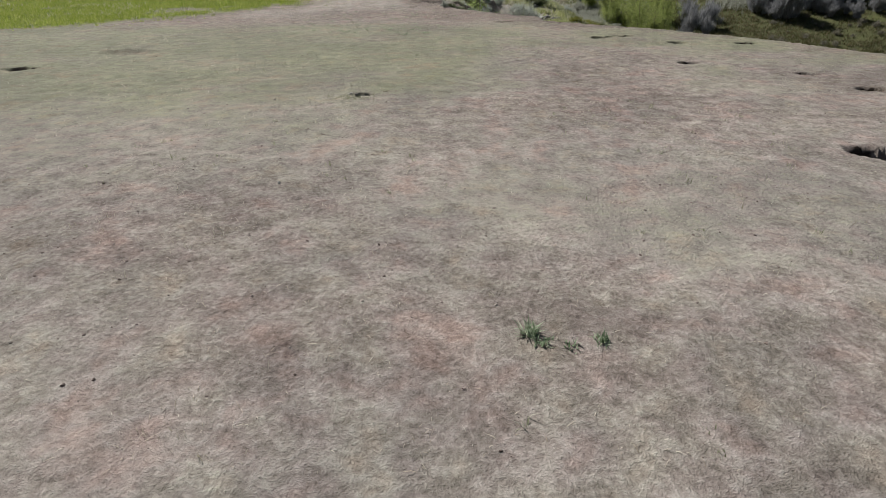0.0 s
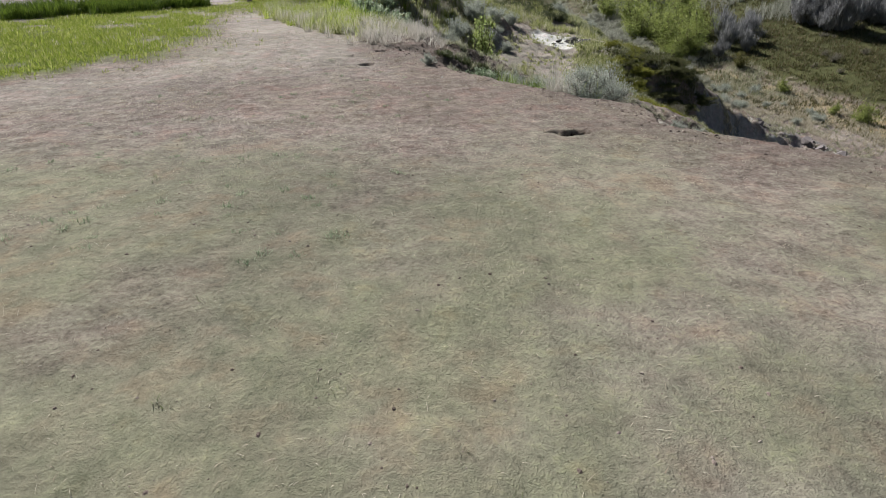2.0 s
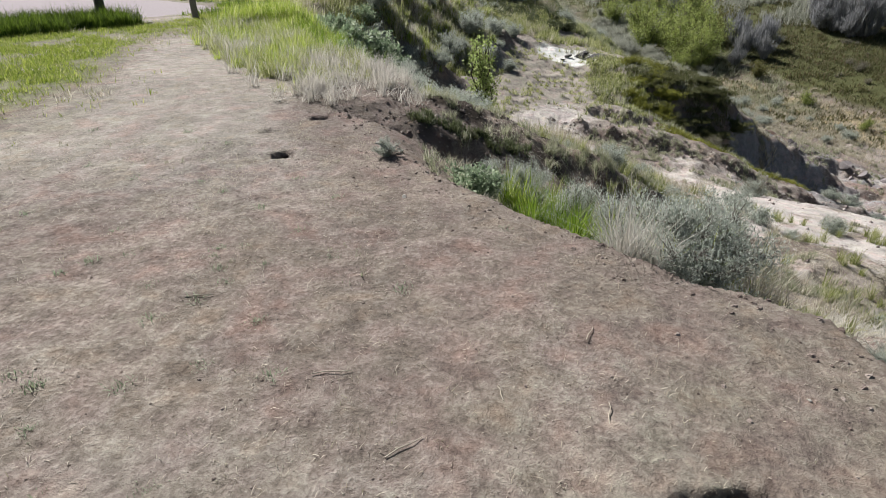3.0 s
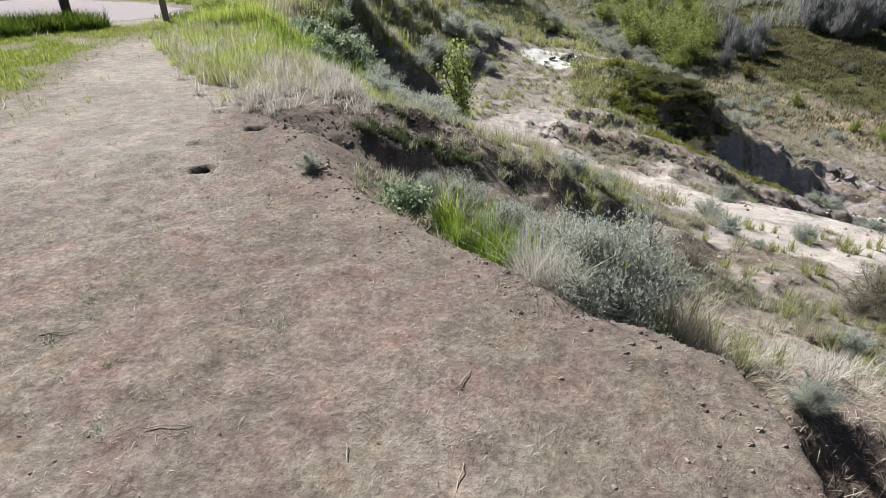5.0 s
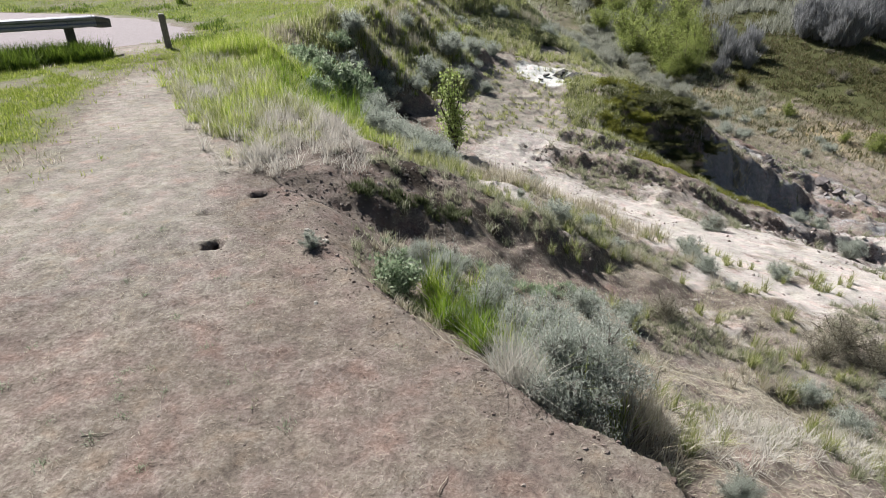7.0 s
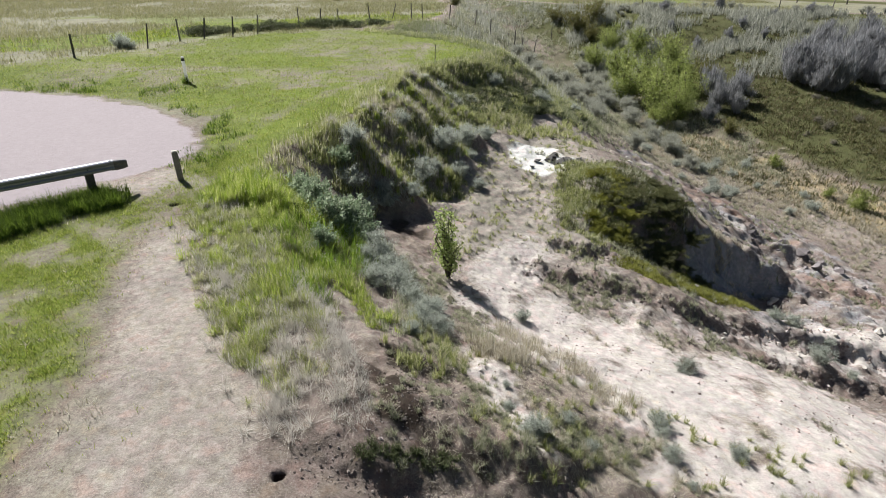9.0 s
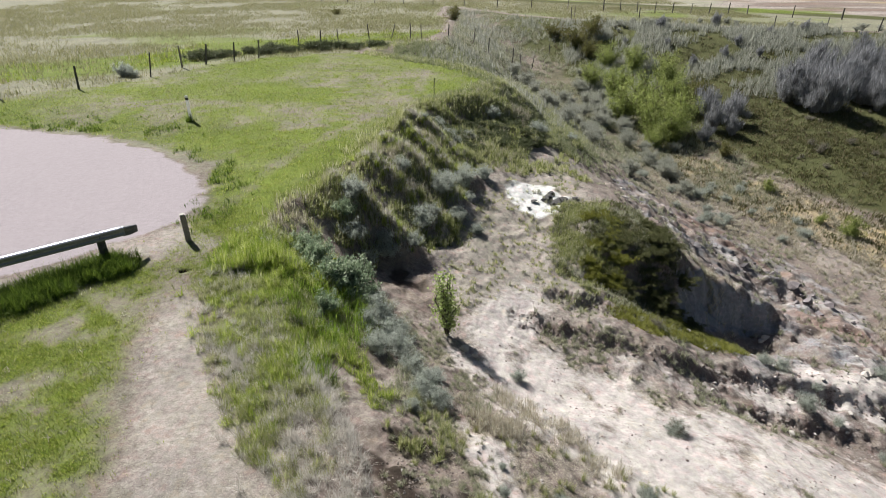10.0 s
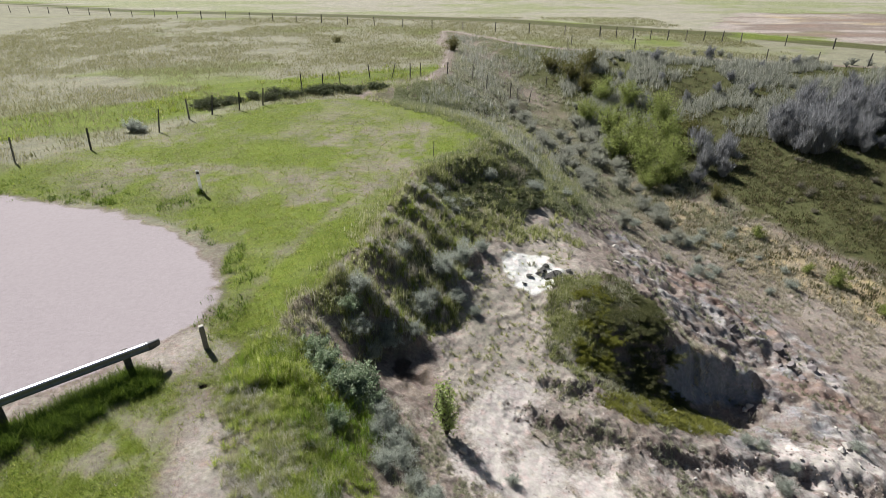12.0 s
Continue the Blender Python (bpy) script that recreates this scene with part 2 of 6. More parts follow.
BLACK = plain("black_plastic", (0.01, 0.01, 0.01), (0.03, 0.03, 0.03), 5, 0.5, 0.05)


# ---- terrain plan: ground heights and ground cover from a few lines ----
def lattice(ix, iy, seed):
    n = np.sin(ix * 127.1 + iy * 311.7 + seed * 74.7) * 43758.5453
    return n - np.floor(n)


def vnoise(x, y, seed=0):
    """Smooth value noise in 0..1 on arrays."""
    ix, iy = np.floor(x), np.floor(y)
    u, v = x - ix, y - iy
    u, v = u * u * (3 - 2 * u), v * v * (3 - 2 * v)
    a, b = lattice(ix, iy, seed), lattice(ix + 1, iy, seed)
    c, d = lattice(ix, iy + 1, seed), lattice(ix + 1, iy + 1, seed)
    return (a * (1 - u) + b * u) * (1 - v) + (c * (1 - u) + d * u) * v


def fbm(x, y, size, octaves=3, seed=0):
    """Layered noise in about -1..1; size is the largest feature in metres."""
    total, amp, norm = 0.0, 1.0, 0.0
    for k in range(octaves):
        total = total + amp * (vnoise(x / size + 17.3 * k, y / size - 9.1 * k, seed + k) * 2 - 1)
        norm, amp, size = norm + amp, amp * 0.5, size * 0.47
    return total / norm


def ramp(a, b, v):
    t = np.clip((v - a) / (b - a), 0, 1)
    return t * t * (3 - 2 * t)


def line_dist(x, y, pts):
    """Distance to an open line."""
    best = np.full(np.shape(x), 1e9)
    for (ax, ay), (bx, by) in zip(pts, pts[1:]):
        dx, dy = bx - ax, by - ay
        t = np.clip(((x - ax) * dx + (y - ay) * dy) / (dx * dx + dy * dy), 0, 1)
        best = np.minimum(best, (x - ax - t * dx) ** 2 + (y - ay - t * dy) ** 2)
    return np.sqrt(best)


def area_dist(x, y, pts):
    """Signed distance to a closed outline: minus inside."""
    loop = list(pts) + [pts[0]]
    inside = np.zeros(np.shape(x), bool)
    for (ax, ay), (bx, by) in zip(loop, loop[1:]):
        if ay != by:
            inside ^= ((ay > y) != (by > y)) & (x < (bx - ax) * (y - ay) / (by - ay) + ax)
    d = line_dist(x, y, loop)
    return np.where(inside, -d, d)


# the rim of the high prairie round the coulee: right of the camera, then ahead, round the coulee's head and back
RIM = [(16, -16), (9, 3), (5.9, 7.5), (4.7, 9.2), (3.7, 10.25), (2.75, 11.05), (2.15, 11.5), (1.93, 11.74), (1.98, 12.05), (1.95, 12.34), (1.75, 12.5), (1.5, 12.62),
       (1.22, 12.95), (0.9, 13.3), (0.5, 13.8), (0.12, 14.4), (-0.1, 15.0), (-0.6, 15.62), (-0.1, 15.95), (0.02, 16.6), (-0.15, 17.3)]
RIM2 = [(-0.45, 17.8), (-1.1, 18.8), (-1.8, 20.0), (-2.3, 21.5), (-2.7, 23.0), (-3.35, 24.2), (-3.2, 25.8), (-1.8, 28.2), (-1.35, 31.2),
        (-0.8, 33.9), (-0.15, 37.0), (1.6, 38.5), (3.0, 40.0), (4.2, 42.5), (3.6, 45.0), (2.0, 47.8), (-0.6, 50.2), (-3.6, 52.0), (-5.2, 54.0), (-3.6, 56.2), (-0.5, 58.5), (1.8, 61.5), (3.0, 66.0)]
RIM3 = [(2.0, 78.0), (1.5, 88.0), (3.0, 98.0), (8.0, 92.0), (12.0, 84.0), (16.4, 79.0), (20.0, 77.5), (27.0, 73.5), (35.0, 69.5), (46.0, 65.0),
        (60.0, 59.0), (90.0, 45.0), (160.0, 10.0), (160.0, -90.0), (40.0, -70.0)]
COULEE = RIM + RIM2 + RIM3

# lines of the low ground, each a run of (x, y, z)
LOW = {
    "bank_near": [(12, -14, -2.2), (8.5, 5.5, -1.8), (6.5, 9, -1.6), (5.0, 11, -1.35), (3.6, 12.2, -0.95), (2.9, 13.2, -0.9), (2.4, 14.2, -1.05), (1.9, 15.2, -0.98), (1.1, 15.3, -0.62), (0.3, 15.2, -0.33), (-0.1, 15.18, -0.16)],
    "scarp_hollow": [(2.2, 12.08, -0.95), (2.38, 11.9, -1.05), (2.68, 11.62, -1.0), (3.05, 11.3, -0.8)],
    "hollow_lip": [(2.22, 12.46, -0.42), (2.5, 12.32, -0.43), (2.85, 12.02, -0.44), (3.25, 11.65, -0.48)],
    "under_bank": [(9.5, 9, -2.4), (6.5, 12.5, -2.0), (4.6, 14.0, -1.8), (3.2, 14.7, -1.48), (2.9, 15.3, -1.38), (3.1, 16.2, -1.45)],
    "spur": [(0.5, 17.1, -0.35), (0.95, 17.5, -0.75), (1.95, 16.8, -0.9), (2.9, 18.3, -1.42), (1.85, 19.1, -1.3), (0.6, 20.3, -1.2)],
    "clay": [(2.4, 22.9, -2.2), (3.1, 22.0, -2.5), (3.9, 21.0, -2.6), (5.4, 19.9, -2.58), (6.6, 18.9, -2.48), (7.6, 17.6, -2.45), (10, 15, -2.8), (14, 10, -3.6)],
    "clay_near": [(4.7, 15.8, -1.85), (5.0, 16.9, -2.0), (5.0, 18.4, -2.3)],
    "clay_far": [(6.0, 20.3, -2.75), (7.8, 21.1, -3.35), (10, 20.5, -3.9), (14, 18, -4.8)],
    "strip": [(-0.9, 20.4, -0.6), (-1.4, 22.0, -0.7), (-1.4, 23.7, -0.65), (-2.0, 25.2, -0.75)],
    "strip_foot": [(0.0, 21.3, -1.25), (0.05, 22.2, -1.5), (-0.4, 23.8, -1.55), (-0.9, 25.2, -1.5), (-0.4, 26.5, -1.6), (0.6, 27.6, -1.65), (1.7, 28.7, -1.6), (2.4, 30.5, -1.5)],
    "floor": [(1.0, 21.7, -1.85), (1.25, 22.8, -2.05), (0.8, 24.6, -1.95), (2.3, 25.4, -2.12), (3.6, 27.2, -2.2), (4.9, 27.9, -2.28), (4.7, 31.1, -1.85), (6.2, 31.2, -1.88), (4.6, 33.2, -1.78)],
    "back_slope": [(1.0, 31.8, -0.7), (2.2, 33.8, -1.0), (3.7, 36.3, -0.95), (4.9, 35.4, -1.65), (6.6, 35.6, -2.1), (7.7, 41.0, -1.95), (6.0, 45.0, -1.6), (7.0, 52.0, -2.0)],
    "shoulder": [(7.2, 33.2, -2.2), (8.6, 35.6, -2.9), (9.3, 38.5, -3.2), (10.6, 43.0, -3.75), (10.5, 48.0, -3.8)],
    "mound": [(6.2, 29.3, -1.9), (7.3, 30.0, -1.9), (8.6, 30.2, -2.2), (10.0, 30.2, -3.2), (11.4, 29.9, -4.35), (12.5, 29.7, -4.85), (13.6, 29.5, -5.5)],
    "mound_brow": [(6.2, 27.7, -2.15), (7.4, 28.0, -2.35), (8.4, 28.0, -2.65)],
    "mound_foot": [(6.0, 26.4, -2.75), (7.2, 26.5, -3.3), (8.2, 26.5, -3.8)],
    "scarp_wall": [(8.9, 27.75, -2.9), (10.3, 28.5, -3.75), (11.6, 28.95, -4.4), (12.8, 29.1, -5.05), (13.5, 29.0, -5.5)],
    "scarp_wall_foot": [(9.2, 26.95, -4.4), (10.6, 27.6, -5.3), (12.0, 28.3, -5.95), (13.5, 28.65, -6.15)],
    "scarp_top": [(3.1, 24.3, -2.3), (4.4, 23.95, -2.4), (6.0, 23.5, -2.7), (7.3, 23.6, -3.25), (8.6, 23.85, -3.9), (10.5, 24.35, -4.6), (13.0, 24.5, -5.3), (16, 24.2, -6.1)],
    "scarp_foot": [(3.2, 24.1, -2.5), (4.5, 23.72, -2.68), (6.0, 23.27, -2.9), (7.3, 23.36, -3.46), (8.7, 23.6, -4.2), (10.6, 24.08, -4.95), (13.1, 24.2, -5.66), (16.2, 23.9, -6.45)],
    "scarp_ledge": [(4.4, 25.35, -2.3), (5.2, 25.2, -2.4), (6.0, 25.3, -2.6)],
    "scarp_ledge_foot": [(4.4, 25.15, -2.5), (5.2, 25.0, -2.68), (6.0, 25.1, -2.82)],
    "scarp_low": [(9.6, 22.9, -4.6), (11.2, 23.0, -5.0), (13.0, 22.9, -5.5), (14.6, 22.4, -6.0)],
    "scarp_low_foot": [(9.6, 22.65, -4.74), (11.2, 22.7, -5.22), (13.0, 22.6, -5.75), (14.6, 22.1, -6.25)],
    "scarp_spur": [(-0.25, 15.58, -0.1), (0.3, 15.68, -0.24), (0.75, 15.73, -0.38), (1.1, 15.76, -0.5)],
    "scarp_spur_foot": [(-0.25, 15.44, -0.2), (0.3, 15.54, -0.38), (0.75, 15.58, -0.53), (1.1, 15.62, -0.63)],
    "spur_back": [(0.25, 16.25, -0.12), (0.8, 16.4, -0.34), (1.3, 16.5, -0.55)],
    "scarp_spur_hollow": [(1.7, 16.08, -0.72), (2.1, 16.22, -0.84), (2.55, 16.38, -1.08), (3.0, 16.55, -1.27)],
    "scarp_spur_hollow_foot": [(1.66, 15.92, -0.89), (2.1, 16.04, -1.02), (2.65, 16.2, -1.28), (3.1, 16.35, -1.47)],
    "outcrop": [(11.3, 32.4, -4.0), (14.0, 30.9, -5.9), (14.8, 30.9, -6.3), (15.3, 25.8, -5.95), (16.0, 29.8, -6.4), (16.5, 32.4, -6.35), (14.0, 34.5, -5.4), (11.6, 37.4, -4.5)],
    "swale": [(-3.4, 54.2, -0.3), (-0.8, 53.6, -0.75), (2.2, 53.6, -1.2), (5.0, 55.0, -1.75), (8.0, 57.0, -2.7)],
    "gully": [(60, -20, -13), (45, 8, -11), (36, 24, -9.4), (29, 33, -8.2), (24.3, 38.5, -7.3), (20.0, 43.5, -6.7), (17.2, 48.0, -6.0), (14.5, 56.0, -5.0), (11.0, 63.0, -3.8), (7.5, 71.0, -2.4), (4.5, 82.0, -1.0)],
    "gully_side": [(22, 12, -7.5), (20, 22, -7.4), (18.5, 30.0, -7.0), (17.0, 37.8, -6.55), (13.5, 45.0, -5.3), (11.5, 54.0, -4.2), (7.5, 62.0, -2.6)],
    "far_slope": [(70, 10, -8), (48, 32, -7.2), (36, 40, -6.6), (27.0, 44.5, -6.0), (22.0, 51.0, -5.2), (18.0, 60.0, -4.2), (13.5, 68.0, -3.0)],
    "far_slope_top": [(75, 38, -3), (52, 52, -2.6), (38, 57.5, -2.4), (28.5, 60.0, -2.2), (22.0, 67.0, -1.7), (17.0, 73.0, -1.0)],
}


def run(line, step):
    """Points along a line of low ground at about even steps."""
    out = []
    for a, b in zip(line, line[1:]):
        a, b = np.array(a, float), np.array(b, float)
        n = max(1, int(np.hypot(*(b - a)[:2]) / step))
        out += [a + (b - a) * k / n for k in range(n)]
    return out + [np.array(line[-1], float)]


KNOTS = np.array([p for name, line in LOW.items() for p in run(line, 0.22 if name.startswith("scarp_spur") else 0.45 if name.startswith("scarp") else 0.9)])
gap = np.hypot(KNOTS[:, None, 0] - KNOTS[None, :, 0], KNOTS[:, None, 1] - KNOTS[None, :, 1])
WEIGHTS = np.linalg.solve(np.block([[gap - 0.02 * np.eye(len(KNOTS)), np.ones((len(KNOTS), 1))], [np.ones((1, len(KNOTS))), np.zeros((1, 1))]]), np.append(KNOTS[:, 2], 0))


def low_ground(x, y):
    warp = ramp(70, 40, y)
    x, y = x + warp * (0.24 * fbm(x, y, 1.7, 3, 91) + 0.11 * fbm(x, y, 0.4, 3, 93)), y + warp * (0.22 * fbm(x, y, 1.5, 3, 92) + 0.11 * fbm(x, y, 0.36, 3, 94))
    out = np.full(x.shape, WEIGHTS[-1])
    for k in range(0, len(x), 20000):
        s = slice(k, k + 20000)
        out[s] += np.hypot(x[s, None] - KNOTS[:, 0], y[s, None] - KNOTS[:, 1]) @ WEIGHTS[:-1]
    return out


# the pale clay flat below the ledges
CLAY_FLAT = [(1.6, 21.6), (2.1, 22.9), (2.8, 23.6), (3.4, 23.2), (4.3, 22.5), (5.3, 22.0), (6.2, 20.9), (8.1, 21.2), (10.7, 20.2), (14, 18), (14, 13), (9, 14.5), (6.9, 16.6), (5.5, 16.5), (4.8, 16.6), (4.4, 17.6), (3.9, 18.7), (3.0, 19.5), (2.5, 20.6)]
CLAY_PATCH = [(2.0, 23.2), (2.5, 25.0), (3.4, 26.1), (4.4, 25.7), (4.3, 24.4), (3.2, 23.4)]


# the turning circle's edge
LOT = [(-6.3, 24.0), (-5.85, 25.4), (-5.95, 27.2), (-6.6, 28.8), (-8.05, 30.6), (-10.5, 32.3), (-13.6, 33.6), (-17.0, 34.6), (-24, 35.5), (-40, 33), (-40, 4), (-18, 13), (-9.0, 21.75)]


def prairie(x, y):
    z = -0.12 + 0.12 * ramp(11, 17, y) + 0.4 * ramp(19, 30, y + 0.25 * x)
    flat = ramp(3.5, 0.3, area_dist(x, y, LOT))
    z = z * (1 - flat) + 0.06 * flat
    return z + 0.05 * fbm(x, y, 7, 2, 3) + 0.15 * ramp(50, 120, y) * fbm(x, y, 60, 2, 5)


# burrows and hollows: x, y, radius, depth
HOLES = [(1.21, 11.49, 0.085, 0.7), (1.1, 11.52, 0.07, 0.035), (2.42, 9.16, 0.1, 0.35), (2.6, 9.25, 0.06, 0.15), (2.84, 9.4, 0.11, 0.4), (-0.72, 5.1, 0.065, 0.3), (-0.54, 5.28, 0.03, 0.12), (-0.71, 14.37, 0.06, 0.25), (-0.62, 15.3, 0.065, 0.22),
         (-0.95, 14.9, 0.04, 0.08), (2.8, 3.5, 0.15, 0.4), (2.88, 6.85, 0.1, 0.25), (3.9, 6.2, 0.08, 0.25), (4.1, 5.45, 0.1, 0.25), (4.4, 8.6, 0.12, 0.25), (3.4, 8.6, 0.1, 0.25), (-4.1, 7.7, 0.3, 0.05), (-4.66, 6.4, 0.12, 0.12),
         (-4.6, 22.4, 0.1, 0.15)]


RIDGES = [[(-2.3, 27.4), (-0.9, 26.9), (0.1, 26.5)], [(-1.5, 29.4), (0.0, 28.7), (1.2, 28.2)], [(-0.9, 31.2), (0.6, 30.3), (1.9, 29.5)], [(-0.4, 33.0), (1.0, 32.2), (2.2, 31.5)], [(-0.2, 34.6), (1.0, 34.0), (2.2, 33.2)]]


def height(x, y):
    """Ground height on arrays; returns it with the signed distance to the rim."""
    x, y = np.asarray(x, float), np.asarray(y, float)
    shape = x.shape
    x, y = x.ravel(), y.ravel()
    near = ramp(60, 30, y)
    wob = near * (0.06 * fbm(x, y, 0.9, 3, 11) + 0.38 * ramp(18, 22, y) * fbm(x, y, 2.2, 3, 12)) + (1 - near) * 1.5 * fbm(x, y, 9, 2, 13)
    d = area_dist(x, y, COULEE) + wob
    z = prairie(x, y)
    inside = d < 0
    low = np.zeros_like(z)
    if inside.any():
        low[inside] = low_ground(x[inside], y[inside])
    low = np.minimum(low, z + 0.05)
    width = np.where(y < 19, 0.34 + 0.5 * ramp(0.8, 0.2, np.abs(y - 14.8)) - 0.14 * ramp(0.7, 0.2, np.abs(y - 11.8)) - 0.14 * ramp(1.6, 0.8, np.abs(y - 16.5)), 0.34 + 1.5 * ramp(19, 23, y) + 1.0 * ramp(24, 27, y)) + 5 * ramp(40, 62, y) + 3 * ramp(12, 30, x) + 0.42 * ramp(1.3, 0.5, np.abs(y - 13.7)) * (y < 19) - 1.3 * ramp(3.2, 1.2, np.abs(y - 36.8))
    t = np.clip(-d / width, 0, 1)
    soft = ramp(23, 26, y)
    drop = (1 - (1 - t) ** 2.2) * (1 - soft) + (0.6 * t + 0.4 * t * t * (3 - 2 * t)) * soft
    rough = near * ramp(0, 0.5, -d)
    lump = 0.09 * fbm(x, y, 1.3, 4, 21) + 0.07 * (0.5 - np.abs(fbm(x, y, 0.8, 4, 22)) * 2) + 0.035 * fbm(x, y, 0.22, 3, 24)
    lump = lump * (1 - 0.6 * ramp(0.6, -0.6, np.minimum(area_dist(x, y, CLAY_FLAT), area_dist(x, y, CLAY_PATCH))))
    crag = ramp(2.2, 0.6, area_dist(x, y, [(9, 23), (16.5, 24), (17.5, 31), (14, 37), (11, 38), (9.8, 31.5), (11.5, 29.8), (13, 28.8), (10, 27)]))
    rill = ramp(24, 27, y) * ramp(44, 38, y) * ramp(4.5, 3.0, -d) * fbm((0.3 * x + 0.95 * y) * 1.0, (0.95 * x - 0.3 * y) * 0.22, 1.5, 3, 25)
    ledge = np.zeros_like(x)
    for name in ("scarp_foot", "scarp_ledge_foot", "scarp_low_foot"):
        ledge = np.maximum(ledge, ramp(0.55, 0.15, line_dist(x, y, [q[:2] for q in LOW[name]])))
    hump = ramp(1.0, 0.2, area_dist(x, y, [(5.4, 29.6), (8.4, 31.4), (9.8, 30.2), (9.2, 26.8), (6.4, 25.9)]))
    for ridge in RIDGES:
        lump = lump + 0.3 * ramp(0.75, 0.05, line_dist(x, y, ridge) + 0.25 * fbm(x, y, 0.7, 2, 30))
    lump = lump + 0.2 * hump * fbm(x, y, 0.9, 3, 28) + 0.34 * rill + ledge * (0.1 * fbm(x, y, 0.5, 4, 26) + 0.07 * (0.5 - np.abs(fbm(x, y, 0.3, 3, 27)) * 2))
    crag_fine = 0.3 * crag * ramp(24, 27, y) * (0.22 - np.abs(fbm(x + 0.4 * y, y - 0.4 * x, 0.8, 4, 29)))
    z = z * (1 - drop) + low * drop + rough * (lump + crag_fine + crag * (0.3 + 0.25 * ramp(25, 29, y)) * (0.17 - np.abs(fbm(x, y, 1.5, 5, 23))))
    z = z + 0.012 * ramp(30, 10, y) * fbm(x, y, 0.35, 3, 31) + 0.011 * ramp(20, 14, y) * fbm(x, y, 0.14, 3, 32)
    for hx, hy, r, deep in HOLES:
        q = np.hypot(x - hx, (y - hy) * 1.45) / r
        q = q * (1 + 0.3 * fbm(x, y, 0.8 * r, 2, 41) + 0.14 * fbm(x, y, 0.02, 2, 42))
        z = z - deep * np.exp(-q ** 5)
    return z.reshape(shape), d.reshape(shape)


# ---- mesh helpers ----
def mesh_of(name, verts, faces, mat, smooth=False):
    """A mesh from arrays; all faces have the same number of corners."""
    verts, faces = np.asarray(verts, np.float32), np.asarray(faces, np.int32)
    me = bpy.data.meshes.new(name)
    n, k = faces.shape
    me.vertices.add(len(verts))
    me.vertices.foreach_set("co", verts.ravel())
    me.loops.add(n * k)
    me.loops.foreach_set("vertex_index", faces.ravel())
    me.polygons.add(n)
    me.polygons.foreach_set("loop_start", np.arange(0, n * k, k, dtype=np.int32))
    me.polygons.foreach_set("loop_total", np.full(n, k, np.int32))
    me.polygons.foreach_set("use_smooth", np.full(n, smooth))
    me.materials.append(mat)
    me.update(calc_edges=True)
    me.validate()
    return me


def part(name, me, parent, label=""):
    ob = new(name, me)
    ob.parent = parent
    return tagged(ob, label) if label else ob


def bm_mesh(name, bm, mat, smooth=False):
    me = bpy.data.meshes.new(name)
    bm.to_mesh(me)
    bm.free()
    me.materials.append(mat)
    if smooth:
        me.polygons.foreach_set("use_smooth", np.full(len(me.polygons), True))
    return me


def thing(name, where, label, category, group="", turn=0.0, lean=(0, 0)):
    ob = new(name)
    ob.empty_display_size = 0.1
    ob.matrix_basis = pose(*where, lean[0], lean[1], turn)
    return tagged(ob, label, category, group)


# ---- ground ----
def steps(*runs):
    """Coordinates from a start, then (end, step at the end) with the step gliding."""
    pos, step = runs[0]
    out = [pos]
    for end, last in runs[1:]:
        first, span = step, end - pos
        begin = pos
        while pos < end - 1e-6:
            f = (pos - begin) / span
            s = first * (last / first) ** f
            pos = min(end, pos + s)
            out.append(pos)
        step = last
    return np.array(out)


XS = steps((-3000, 400), (-80, 8), (-20, 0.45), (-6, 0.12), (-2.5, 0.05), (0.9, 0.04), (1.0, 0.014), (1.45, 0.014), (1.6, 0.02), (2.7, 0.02), (2.9, 0.04), (4.5, 0.04), (9, 0.07), (18, 0.12), (32, 0.3), (70, 1.2), (200, 15), (3000, 500))
YS = steps((-800, 200), (-20, 4), (0, 0.2), (3, 0.045), (11.2, 0.04), (11.28, 0.014), (11.72, 0.014), (11.85, 0.02), (12.7, 0.02), (12.9, 0.04), (18, 0.04), (25, 0.06), (40, 0.13), (70, 0.5), (140, 1.6), (400, 20), (4000, 500))
GX, GY = np.meshgrid(XS, YS)
GZ, GD = height(GX, GY)


def ground_z(x, y, table=None):
    """Ground height (or the rim's distance) read off the sheet itself."""
    t = GZ if table is None else table
    i = np.clip(np.searchsorted(XS, x) - 1, 0, len(XS) - 2)
    j = np.clip(np.searchsorted(YS, y) - 1, 0, len(YS) - 2)
    u, v = (x - XS[i]) / (XS[i + 1] - XS[i]), (y - YS[j]) / (YS[j + 1] - YS[j])
    return (t[j, i] * (1 - u) + t[j, i + 1] * u) * (1 - v) + (t[j + 1, i] * (1 - u) + t[j + 1, i + 1] * u) * v


def on_ground(x, y):
    return float(ground_z(np.array([float(x)]), np.array([float(y)]))[0])


